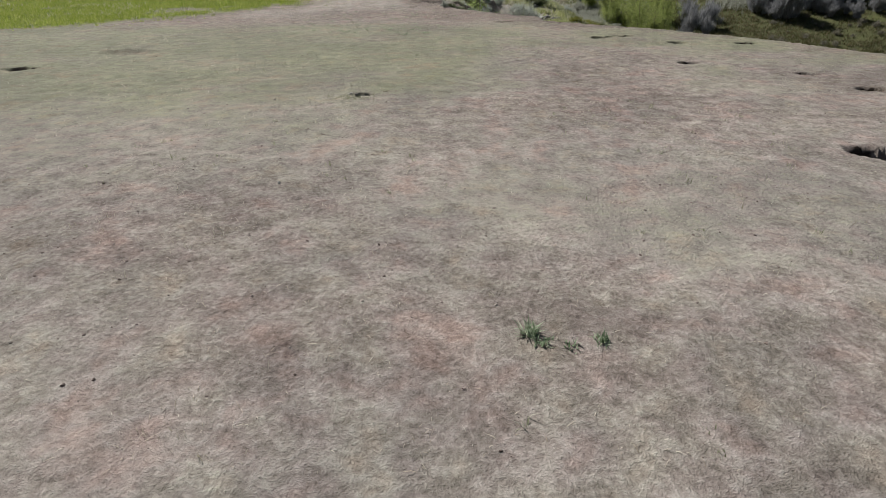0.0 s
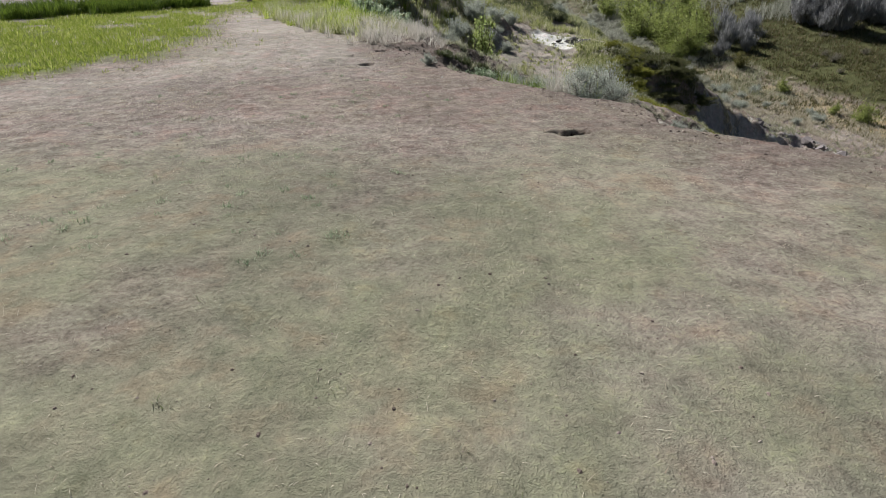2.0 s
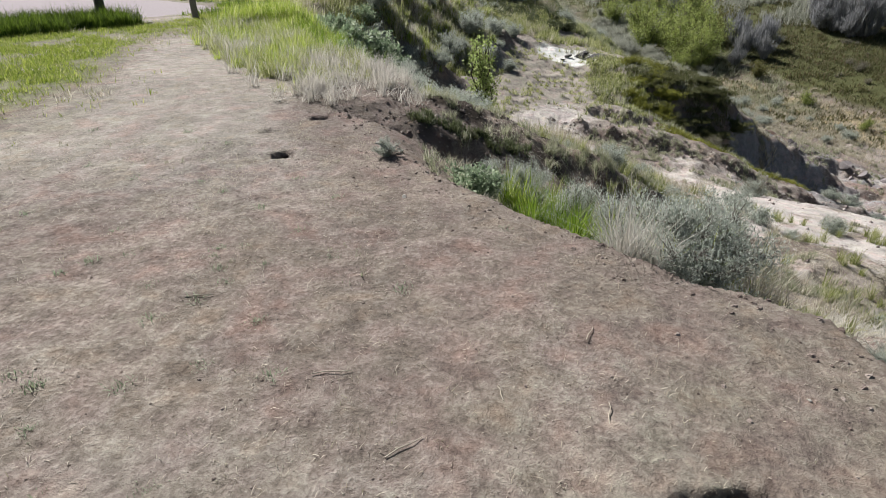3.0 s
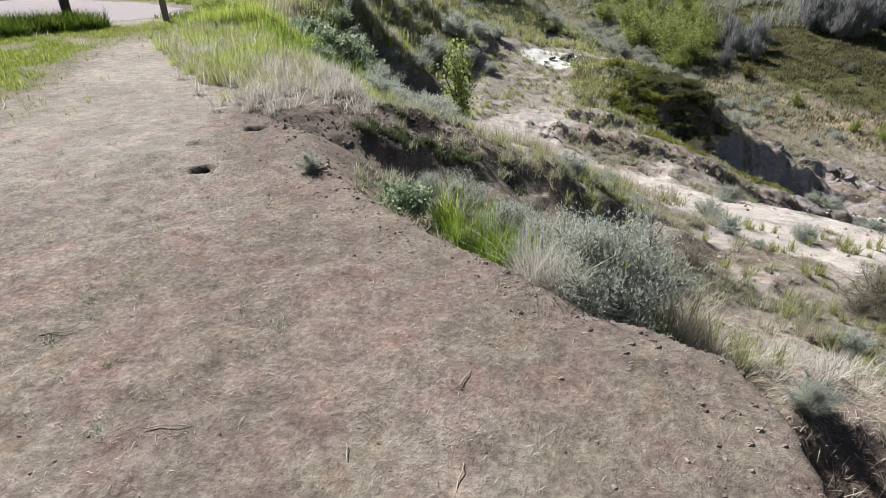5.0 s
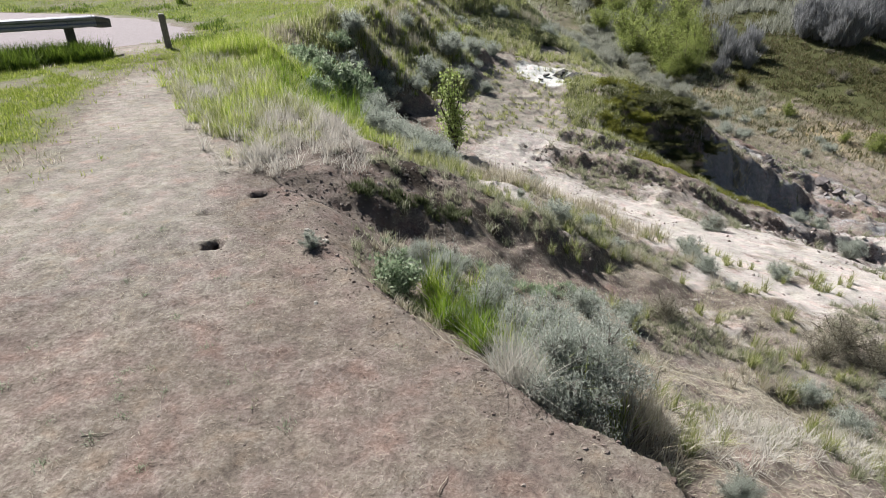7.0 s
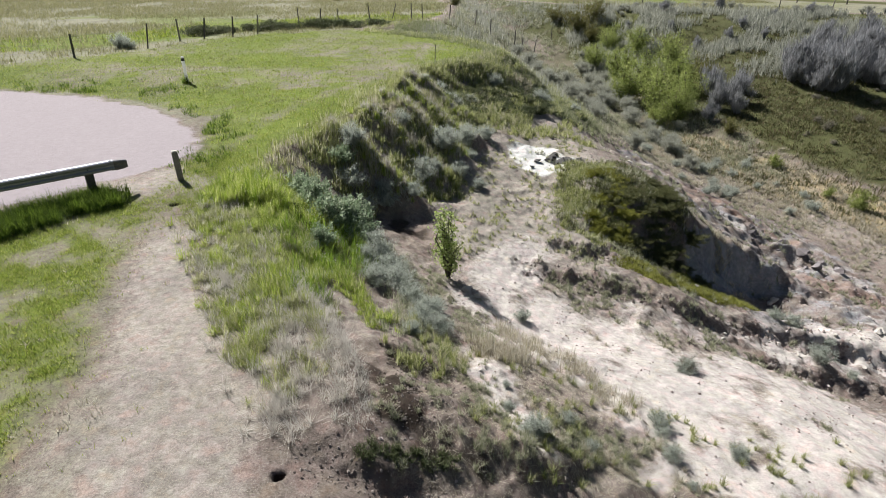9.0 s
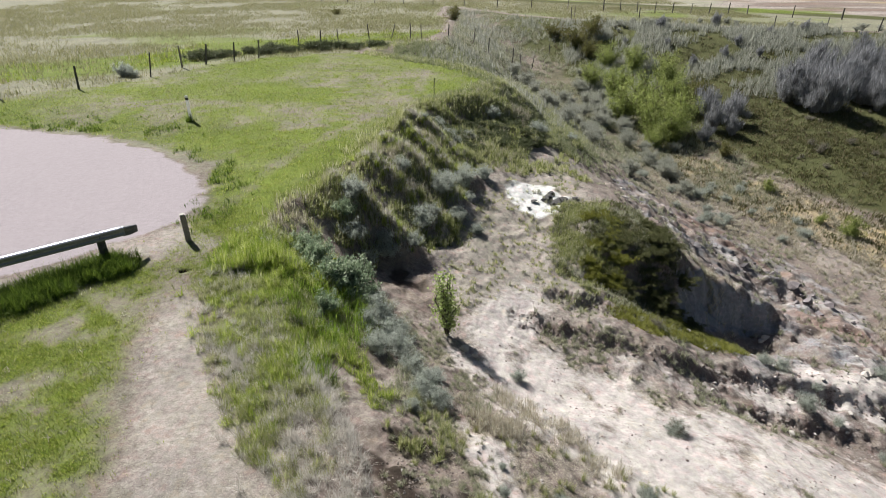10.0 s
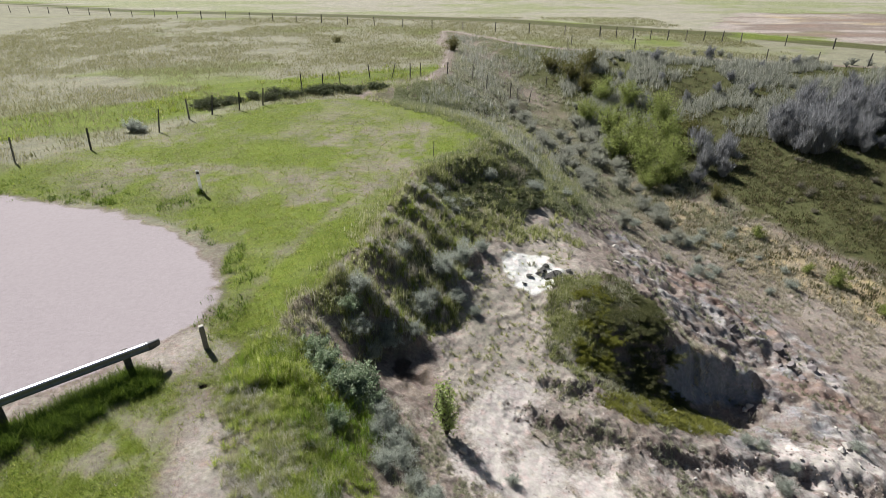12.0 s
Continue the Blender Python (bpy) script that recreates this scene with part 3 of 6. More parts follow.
def covers(x, y, z, d, slope):
    """How much of each ground cover lies where; 0..1 on arrays."""
    n1, n2, n3 = fbm(x, y, 1.4, 3, 51), fbm(x, y, 0.5, 3, 52), fbm(x, y, 5, 3, 53)
    zero = np.zeros_like(x)
    high = d > 0

    def inside(pts, soft, ragged=0.5):
        return ramp(soft, -soft, area_dist(x, y, pts) + ragged * n1 + 0.4 * ragged * n2)

    path = [(-3.3, 15.6), (-3.4, 17.2), (-3.9, 18.8), (-4.45, 21.0), (-5.0, 22.4), (-5.6, 23.4), (-5.6, 25.0), (-4.6, 25.6), (-3.9, 24.6), (-4.1, 22.5), (-3.75, 21.0), (-3.1, 19.3), (-1.9, 17.2), (-0.9, 15.9), (-0.9, 14.5), (-3.0, 14.5)]
    lawn = [(-3.1, 14.9), (-3.2, 17.2), (-4.0, 19.0), (-4.5, 21.2), (-5.0, 22.6), (-6.0, 23.6), (-9.0, 21.2), (-20, 12), (-22, 6), (-8, 9.5)]
    strip = [(-0.4, 15.7), (-0.85, 15.72), (-1.4, 16.5), (-2.1, 17.4), (-3.1, 19.4), (-3.75, 21.0), (-4.1, 22.6), (-3.9, 24.0), (-2.5, 24.6), (-0.8, 23.4), (-0.5, 21.8), (-0.9, 20.2), (-0.5, 18.6), (-0.4, 17.6), (-0.05, 16.3)]
    meadow_line = [(-40, 28), (-19.7, 38.6), (-15, 44.0), (-10.8, 51.0), (-7.0, 53.6), (4, 53.6), (30, 60), (20, 30), (-3.6, 24.3), (-5.5, 25.2), (-7, 30), (-14, 34), (-40, 34)]
    lot = inside(LOT, 0.42, 0.5)
    in_path, in_lawn, in_strip = inside(path, 0.85, 1.0) * (1 - 0.72 * ramp(20.5, 22.5, y)), inside(lawn, 0.9, 1.0), inside(strip, 0.3, 0.45)
    in_meadow = inside(meadow_line, 0.8, 1.5) * high
    beyond = high * ramp(0, 1, d) * (1 - in_meadow) * ramp(26, 34, y + 0.2 * np.abs(x)) * (1 - lot)
    trail = 0.3 * ramp(0.5, 0.1, line_dist(x, y, [(-5, 25), (-4.4, 28.3), (-3.2, 31.5), (-1.6, 35), (0.2, 40), (0.5, 46)]) + 0.25 * n2)
    bare = np.zeros_like(x)
    for bx, by, r in ((-1.6, 38.0, 2.4), (-4.6, 35.2, 1.8), (-3.4, 42.5, 2.0), (-2.84, 40.7, 1.3), (-13.2, 36.8, 1.6), (-14.1, 43.6, 1.8), (-9.1, 20.4, 0.45), (-6.2, 20.4, 0.5), (-5.6, 18.4, 0.45), (-7.4, 18.6, 0.4), (-3.9, 24.2, 0.3), (-10, 36.5, 1.5)):
        bare = np.maximum(bare, 0.45 * ramp(1.5 * r, 0.0, np.hypot(x - bx, 0.8 * (y - by)) + 0.9 * r * n2 + 0.4 * r * n1))
    road = ramp(4.5, 2.0, line_dist(x, y, [(-260, 250), (-111, 172), (-67, 142), (-22, 128), (14, 115), (27, 104), (43, 93), (54, 79), (80, 50)]))
    rail_edge = ramp(0.6, 0.1, line_dist(x, y, [(-6.2, 23.3), (-9.0, 20.9), (-18, 13)])) * 0.6
    ring = 0.7 * ramp(0.55, 0.05, np.abs(area_dist(x, y, LOT)) + 0.3 * n2)
    pit = zero.copy()
    for hx, hy, r, deep in HOLES:
        pit = np.maximum(pit, ramp(1.25, 0.95, np.hypot(x - hx, 1.2 * (y - hy)) / r) * (deep > 0.1))
    front = high * (1 - in_lawn) * (1 - in_strip) * (1 - in_meadow) * (1 - beyond) * (1 - lot)
    straw = front * (0.34 + 0.28 * n3 + 0.2 * n1 + 0.15 * n2 + 0.22 * ramp(11, 6, y) + 0.2 * ramp(12.3, 14.3, y)) + 0.5 * in_path + 0.32 * np.maximum(trail, bare) * high + 0.4 * rail_edge
    straw += 0.55 * in_strip * ramp(19.2, 17.4, y)
    straw *= 1 - 0.75 * ramp(0.95, 0.05, d + 0.25 * n2) * ramp(17.5, 16.5, y) * high
    green = in_lawn * (0.66 + 0.45 * n1 + 0.32 * n2 + 0.1 * n3) + in_strip * ramp(17.4, 19.5, y) * (0.62 + 0.3 * n1) + in_meadow * (0.68 + 0.3 * n3 + 0.2 * n1 + 0.1 * n2)
    worn = inside(path, 0.85, 1.0) * ramp(20.6, 22.2, y) * high
    green += 0.25 * front * ramp(-0.1, 0.5, n3 + 0.4 * n1 + 0.3 * n2) * ramp(12.8, 9, y)
    straw *= 1 - pit
    green *= (1 - ring) * (1 - 0.9 * trail) * (1 - 0.85 * bare) * (1 - lot) * (1 - rail_edge) * (1 - 0.85 * in_path)
    green = green + worn * (1 - lot) * (0.42 + 0.45 * n1 + 0.35 * n2)
    field = beyond * 0.8 + in_meadow * 0.5 + 0.5 * in_lawn + front * ramp(12.8, 9.8, y) * (0.45 * ramp(-1, 3, y) + 0.55 * ramp(3.5, 6.5, y)) * (0.36 + 0.4 * n3 + 0.3 * n1 + 0.3 * n2 + 0.26 * ramp(1.5, -1.0, x))
    field += 0.26 * front * ramp(1.3, 0.3, np.hypot(x - 1.35, 0.7 * (y - 12.0)) + 0.4 * n2)
    # the coulee
    low = ~high
    inner = low * ramp(0.2, -0.8, d)
    steep = ramp(0.55, 0.95, slope)
    runnel = [(1.5, 18.8), (2.0, 18.4), (2.5, 17.2), (2.6, 16.5), (2.0, 16.3), (1.8, 17.2)]
    ash = [(3.3, 31.8), (4.4, 32.8), (6.2, 33.1), (6.2, 31.5), (5.4, 30.1), (4.7, 29.2), (4.0, 30.1)]
    clay = (0.66 + 0.3 * n2 + 0.2 * n1) * inside(CLAY_FLAT, 0.6, 1.1) * (1 - 0.3 * ramp(20.8, 22.6, y)) * (1 - 0.85 * steep) + 0.5 * inside(CLAY_PATCH, 0.5, 0.6) + 0.55 * inside(runnel, 0.3, 0.3)
    ash_w = inside(ash, 0.3, 0.7) * (0.84 + 0.4 * n2)
    rocks = [(9.5, 22.8), (17, 23.5), (19.5, 31), (19, 35.5), (14, 38.5), (10.6, 40.5), (9.6, 38.5), (9.6, 33), (10.4, 30.4), (11.5, 29.8), (10.8, 27.5), (13.6, 27.8), (10, 26.0)]
    in_rocks = inside(rocks, 0.6, 0.8)
    wall = inside([(9.2, 27.9), (10.3, 28.7), (11.6, 29.1), (12.8, 29.2), (13.7, 29.0), (13.7, 28.5), (12.0, 28.0), (10.6, 27.3), (9.2, 26.7)], 0.25, 0.2)
    # wall is covered in blue-grey throughout, its bluish shade put into the colour
    grey = np.maximum(0.42 * in_rocks + 0.4 * n2 * in_rocks, 0.95 * wall)
    clay += inner * ramp(26, 23, y) * ramp(13, 16, y) * (0.3 + 0.5 * n2 + 0.25 * n1) * (1 - 0.9 * steep) * ramp(0.6, 1.6, x)
    clay += in_rocks * (1 - wall) * (0.5 * ramp(-0.1, 0.5, n1 + 0.4 * n2) + 0.25 * ramp(27, 25, y))
    rust = in_rocks * (1 - wall) * 0.55 * ramp(0.0, 0.4, fbm(0.6 * x + y, (0.8 * y - 0.6 * x) * 0.4, 1.7, 3, 57)) + 0.35 * low * ramp(0.3, 0.6, n1) * ramp(16, 19, y) * ramp(26, 22, y)
    mound = inside([(5.2, 29.8), (6.6, 31.0), (8.4, 31.8), (9.9, 30.6), (9.6, 28.5), (8.9, 26.5), (11.2, 26.8), (10.6, 25.6), (7.6, 25.0), (5.7, 25.6), (5.2, 26.5)], 0.4, 0.6)
    back = inside([(-3.4, 24.6), (-1.0, 25.0), (0.4, 26.0), (1.8, 28.6), (2.6, 31.6), (3.4, 33.0), (5.6, 34.2), (7.5, 34.4), (8.5, 40), (12, 47), (9, 60), (2, 66), (0, 36.8), (-1.4, 31), (-3.2, 26)], 0.3, 0.6) * low
    hillside = ramp(-2.4, 2.4, x - np.interp(y, [0, 30, 38, 44, 52, 66, 80], [60, 36, 27.5, 24.5, 21.5, 15.5, 10]) + 1.4 * n1) * inner
    floor_tan = inner * ramp(3.6, 1.4, line_dist(x, y, [(36, 24), (29, 33), (24.3, 38.5), (20.0, 43.5), (16.5, 48.5)]) + n1) + inner * 0.4 * ramp(4, 2, line_dist(x, y, [(9, 69), (6, 76), (4, 88)]) + n1)
    near_low = inner * ramp(20, 16, y) * ramp(9, 6, x)
    way = ramp(0.34, 0.16, line_dist(x, y, [(-0.3, 15.0), (0.11, 15.35), (0.63, 15.5), (1.11, 15.52), (1.73, 15.7), (2.37, 15.8), (3.1, 16.0), (3.9, 16.2), (5.0, 16.3)]) + 0.12 * n2)
    bare_soil = np.maximum(inside([(-0.4, 17.4), (0.2, 18.5), (1.0, 18.4), (1.7, 17.2), (2.2, 16.3), (1.6, 15.7), (-0.1, 15.45)], 0.3, 0.4), inside([(-1.2, 24.3), (0.8, 23.3), (1.2, 24.6), (0.6, 26.2), (-0.8, 25.8)], 0.4, 0.6)) * low
    bench = inside([(1.2, 24), (5.5, 24.6), (7.4, 30), (7.2, 34), (4.5, 34), (2.2, 31), (1.2, 28)], 0.6, 0.8) * low
    straw = straw + inner * (0.42 + 0.3 * n1) * (1 - in_rocks) * (1 - 0.85 * steep) * (1 - 0.6 * ramp(40, 46, y) * (1 - floor_tan)) + 0.32 * back + 0.4 * bench
    field += 0.3 * bench * (1 + 0.6 * n1) + 0.35 * low * ramp(38, 44, y) * (1 - hillside)
    lush = ramp(2.6, 0.6, area_dist(x, y, LOT) + 0.8 * n1) * in_meadow
    foot = inside([(5.95, 25.0), (7.6, 25.9), (9.4, 26.5), (11.3, 26.6), (10.4, 25.3), (8.1, 24.4), (6.4, 24.5)], 0.25, 0.4)
    # mound term darkens to the right: the shaded side is painted in
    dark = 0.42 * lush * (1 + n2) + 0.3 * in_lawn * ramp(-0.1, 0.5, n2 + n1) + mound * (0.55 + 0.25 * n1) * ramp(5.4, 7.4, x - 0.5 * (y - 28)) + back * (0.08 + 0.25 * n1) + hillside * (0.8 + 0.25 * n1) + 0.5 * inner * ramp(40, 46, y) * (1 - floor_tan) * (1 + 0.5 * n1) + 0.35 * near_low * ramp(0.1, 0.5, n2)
    dark *= 1 - 0.5 * steep * (y < 28)
    green = green + back * 0.5 * (0.7 + n1) * ramp(42, 34, y) + hillside * 0.4 * ramp(0.0, 0.5, n3) + 0.3 * bench * ramp(0.1, 0.5, n1)
    tan = 0.62 * floor_tan * (1 + 0.5 * n2) + 0.5 * hillside * ramp(0.1, 0.5, n1 + 0.3 * n2) + 0.3 * inner * ramp(0.2, 0.6, n3) * (y < 24)
    straw, clay, dark = straw * (1 - 0.85 * bare_soil) * (1 - 0.5 * way), clay * (1 - bare_soil) * (1 - 0.8 * way), dark * (1 - 0.6 * bare_soil) * (1 - way)
    scree = low * ramp(-0.9, -0.5, d) * ramp(15.6, 15.0, y)
    straw, rust, dark = straw * (1 - 0.75 * scree), rust + 0.28 * scree, dark * (1 - 0.8 * scree)
    dirt_field = inside([(43, 102), (62, 132), (220, 120), (220, 20), (84, 56), (60, 80), (50, 92)], 1.5, 3.0)
    field = field * (1 - dirt_field)
    clay = clay + 0.45 * dirt_field * ramp(0.3, -0.2, fbm(x, y * 3, 14, 2, 58))
    rust = rust + 0.45 * dirt_field * ramp(-0.1, 0.4, fbm(x, y * 3, 14, 2, 58))
    green, field = green * (1 - road), field * (1 - 0.5 * road)
    dark = dark + 0.8 * road
    m18 = fbm(x, y * 1.6, 18, 3, 60)
    green = green + 0.4 * beyond * ramp(0.0, 0.45, m18)
    tan = tan + 0.3 * beyond * ramp(0.0, 0.45, -m18)
    farther = beyond * ramp(2, 6, y - np.interp(x, [-260, -111, -67, -22, 14, 27, 43, 54, 80], [250, 172, 142, 128, 115, 104, 93, 79, 50]))
    clay, green = clay + 0.4 * farther * (1 - dirt_field), green + 0.24 * farther * (1 - dirt_field)
    far_green = ramp(0.0, 0.5, fbm(x, y * 2.5, 40, 3, 59)) * beyond * ramp(60, 110, y)
    green = green + 0.25 * far_green
    belt = beyond * ramp(4.5, 1.5, line_dist(x, y, [(-40, 38), (-24.7, 44.6), (-18.5, 49.3), (-14.5, 55.5), (-10, 58.5), (-4, 62), (2, 66)]) + 1.2 * n1)
    green, dark = green + 0.6 * belt, dark + 0.42 * belt * (1 + n1)
    tan = tan + 0.25 * beyond * ramp(0.0, 0.5, n3) * (1 - belt)
    green = green + 0.22 * beyond * ramp(0.1, -0.4, n3)
    # pit blackens the burrow mouths: their inner shade is put into the colour
    return {k: np.clip(v, 0, 1) for k, v in dict(ash=ash_w, damp_and_shade=np.maximum(pit, 0.62 * bare_soil * ramp(-0.5, 0.2, n2) + 0.4 * near_low * ramp(0.05, 0.4, n1 + 0.4 * n2)), straw=straw, green=green, clay=clay, lot=lot, dark=dark, field=field, grey=grey, rust=rust, tan=tan,
            front=front, lawn=in_lawn, worn=worn, strip=in_strip, meadow=in_meadow, beyond=beyond, mound=mound, back=back, hillside=hillside, bench=bench, belt=belt,
            near_low=near_low * (1 - way), way=way, foot=foot, lush=lush, path=np.maximum(in_path, np.maximum(trail, bare)), inner=inner, road=road, dirt=dirt_field, bare=bare_soil, rocks=in_rocks, floor=np.clip(floor_tan, 0, 1)).items()}


def build_ground():
    ny, nx = GX.shape
    k = np.arange(ny * nx).reshape(ny, nx)
    faces = np.stack([k[:-1, :-1], k[:-1, 1:], k[1:, 1:], k[1:, :-1]], -1).reshape(-1, 4)
    me = mesh_of("ground", np.stack([GX, GY, GZ], -1).reshape(-1, 3), faces, GROUND, True)
    gy, gx = np.gradient(GZ, YS, XS)
    cov = covers(GX.ravel(), GY.ravel(), GZ.ravel(), GD.ravel(), np.hypot(gx, gy).ravel())
    for att, names in (("cover_a", "straw green clay"), ("cover_b", "lot dark field"), ("cover_c", "grey rust tan")):
        layer = me.attributes.new(att, "FLOAT_COLOR", "POINT")
        data = np.ones((ny * nx, 4), np.float32)
        for c, n in enumerate(names.split()):
            data[:, c] = cov[n]
        if att == "cover_a":
            data[:, 3] = cov["ash"]
        if att == "cover_b":
            data[:, 3] = cov["damp_and_shade"]
        layer.data.foreach_set("color", data.ravel())
    ob = new("ground", me)
    tagged(ob, "dry prairie ground with an eroded clay coulee and green lawn", "ground", kind="structure")


build_ground()


# ---- grass ----
RNG = np.random.default_rng(7)


def scatter(n, x0, x1, y0, y1, weight, limit=None):
    """Random places with ground height, kept by a weight made from the cover maps."""
    x, y = RNG.uniform(x0, x1, n), RNG.uniform(y0, y1, n)
    z, d = ground_z(x, y), ground_z(x, y, GD)
    cov = covers(x, y, z, d, np.full(n, 0.2))
    keep = RNG.random(n) < weight(cov, x, y, d)
    p = np.stack([x, y, z], -1)[keep]
    return p[:limit] if limit else p


def blades(roots, per, tall, wide, spread, lean, mat, name, label, category="grass", flat=0.0, vary=0.45):
    """Bent blades round each root, one stuff object."""
    n = len(roots) * per
    base = np.repeat(roots, per, 0).astype(float)
    az = RNG.uniform(0, 2 * np.pi, n)
    base[:, 0] += spread * RNG.normal(0, 1, n) * 0.6
    base[:, 1] += spread * RNG.normal(0, 1, n) * 0.6
    base[:, 2] = ground_z(base[:, 0], base[:, 1]) - 0.004
    h = np.repeat(RNG.uniform(1 - vary, 1 + vary, len(roots)), per) * RNG.uniform(0.55, 1.2, n) * tall
    ln = np.clip(RNG.normal(lean, 0.25, n), 0.02, 0.98)
    out = np.stack([np.cos(az), np.sin(az), np.zeros(n)], -1)
    side = np.stack([-np.sin(az + RNG.normal(0, 0.6, n)), np.cos(az), np.zeros(n)], -1) * (wide * RNG.uniform(0.6, 1.3, n))[:, None]
    up = np.sqrt(1 - ln ** 2) * (1 - flat)
    mid = base + out * (h * ln * 0.4)[:, None]
    mid[:, 2] += h * up * 0.6
    tip = base + out * (h * ln)[:, None]
    tip[:, 2] += h * up
    if flat:
        mid[:, 2] = ground_z(mid[:, 0], mid[:, 1]) + 0.003 + 0.12 * h * RNG.random(n)
        tip[:, 2] = ground_z(tip[:, 0], tip[:, 1]) + 0.002 + 0.25 * h * RNG.random(n)
    verts = np.stack([base - side * 0.5, base + side * 0.5, mid + side * 0.4, mid - side * 0.4, tip], 1).reshape(-1, 3)
    k = np.arange(n)[:, None] * 5
    faces = np.concatenate([k + [0, 1, 2], k + [0, 2, 3], k + [3, 2, 4]], 0)
    ob = new(name, mesh_of(name, verts, faces, mat))
    return tagged(ob, label, category, kind="stuff")


def patchy(x, y, size, lo, hi, seed):
    return ramp(lo, hi, fbm(x, y, size, 3, seed))


p = scatter(110000, -4.5, 4.8, 1.0, 17.5, lambda c, x, y, d: c["front"] * (0.2 + 0.8 * c["straw"]) * (d > 0.03) * (0.16 + 0.84 * ramp(9, 12.5, y)) * (0.3 + 0.7 * patchy(x, y, 0.5, -0.3, 0.3, 70)))
blades(p, 3, 0.036, 0.0024, 0.05, 0.9, STRAW, "straw_litter", "trampled dry straw litter lying on bare brown soil", flat=0.7)
p = scatter(26000, -4.5, 4.5, 1.0, 17.5, lambda c, x, y, d: c["front"] * (0.15 + 0.85 * patchy(x, y, 1.1, 0.0, 0.4, 76)) * (d > 0.05))
blades(p[RNG.random(len(p)) < 0.3 + 0.7 * ramp(9, 12.5, p[:, 1])], 5, 0.024, 0.0026, 0.03, 0.65, BLEACHED, "stubble", "short bleached grass stubble on the trodden flat")
p = scatter(2200, -4.5, 2.5, 1.0, 17.5, lambda c, x, y, d: c["front"] * patchy(x, y, 1.6, 0.15, 0.5, 71) * (d > 0.3))
blades(p, 7, 0.028, 0.004, 0.02, 0.6, MIXED, "grass_sprigs", "sparse grey-green grass sprigs in bare soil")
p = scatter(100000, -13, -2.4, 10, 24.5, lambda c, x, y, d: c["lawn"] * (0.06 + 0.94 * ramp(0.35, 0.75, c["green"])) * (1 - c["lot"]) * (1 - 0.8 * c["path"]) * (d > 0))
blades(p, 5, 0.06, 0.0075, 0.05, 0.55, GREEN, "lawn_grass", "short bright green lawn with worn tan patches")
p = scatter(26000, -6.5, -2.8, 20, 27, lambda c, x, y, d: c["worn"] * (1 - c["lot"]) * (0.15 + 0.85 * ramp(0.2, 0.6, c["green"])) * (d > 0))
blades(p, 5, 0.045, 0.0065, 0.05, 0.6, GREEN, "path_grass", "thin short grass growing over the worn path")
p = scatter(5000, -13, -2.0, 12, 25, lambda c, x, y, d: (c["lawn"] + 0.5 * c["path"]) * patchy(x, y, 0.8, 0.1, 0.5, 77) * (1 - c["lot"]) * (d > 0))
blades(p, 6, 0.08, 0.010, 0.06, 0.6, BLEACHED, "dry_lawn_tufts", "dry tan tufts in the worn lawn")
p = scatter(4200, -4.6, 0.4, 15.6, 25.0, lambda c, x, y, d: c["strip"] * ramp(16.6, 19.2, y) * (0.1 + 0.75 * patchy(x, y, 0.8, -0.15, 0.25, 78)))
blades(p, 42, 0.23, 0.0062, 0.06, 0.6, RIMGREEN, "rim_grass", "tall fresh green grass along the coulee rim")
p = scatter(1300, -4.4, 0.2, 19.0, 24.8, lambda c, x, y, d: c["strip"] * patchy(x, y, 1.0, 0.1, 0.3, 79))
blades(p, 10, 0.36, 0.011, 0.07, 0.5, LUSH, "lush_rim_grass", "lush dark green bunches of grass on the rim")
p = scatter(2200, -4.0, 0.6, 15.6, 24.5, lambda c, x, y, d: c["strip"] * (0.85 * patchy(x, y, 0.6, -0.15, 0.2, 80) + 0.62 * ramp(20.5, 17.5, y) * (0.25 + 0.75 * patchy(x, y, 0.5, -0.2, 0.2, 81))))
blades(p, 38, 0.2, 0.005, 0.045, 0.66, FADED, "dry_rim_grass", "bleached dry bunch grass along the rim")
p = scatter(2000, -4.0, 0.4, 16.0, 22, lambda c, x, y, d: c["strip"] * patchy(x, y, 0.5, -0.1, 0.3, 102))
blades(p, 40, 0.2, 0.0055, 0.07, 0.6, SLOPEGREEN, "mixed_rim_grass", "yellow-green bunches between the dry rim grass")
p = scatter(70000, -24, 6, 24, 62, lambda c, x, y, d: c["meadow"] * (0.12 + 0.88 * c["green"]) * (1 - c["lot"]) * (1 - 0.7 * c["path"]) * ramp(66, 24, y) ** 0.5)
blades(p, 4, 0.09, 0.014, 0.10, 0.55, GREEN, "meadow_grass", "green meadow grass between the gravel lot and the fence")
p = scatter(12000, -24, 6, 24, 62, lambda c, x, y, d: c["meadow"] * patchy(x, y, 2.4, 0.0, 0.4, 82) * (1 - c["lot"]))
blades(p, 5, 0.10, 0.014, 0.12, 0.6, FIELDGRASS, "dry_meadow_tufts", "straw-coloured tufts in the green meadow")
p = scatter(150000, -60, 40, 34, 122, lambda c, x, y, d: c["beyond"] * (1 - 0.6 * c["belt"]) * (1 - c["road"]) * ramp(170, 60, y) * patchy(x, y, 6, -0.6, 0.2, 89))
blades(p, 5, 0.26, 0.028, 0.3, 0.6, FIELDGRASS, "prairie_grass", "pale yellow-green prairie grass beyond the fence")
p = scatter(20000, -36, 4, 36, 68, lambda c, x, y, d: c["belt"] * patchy(x, y, 3, -0.3, 0.2, 83))
blades(p, 6, 0.26, 0.03, 0.25, 0.5, GREEN, "fence_line_grass", "tall green grass beyond the fence line")
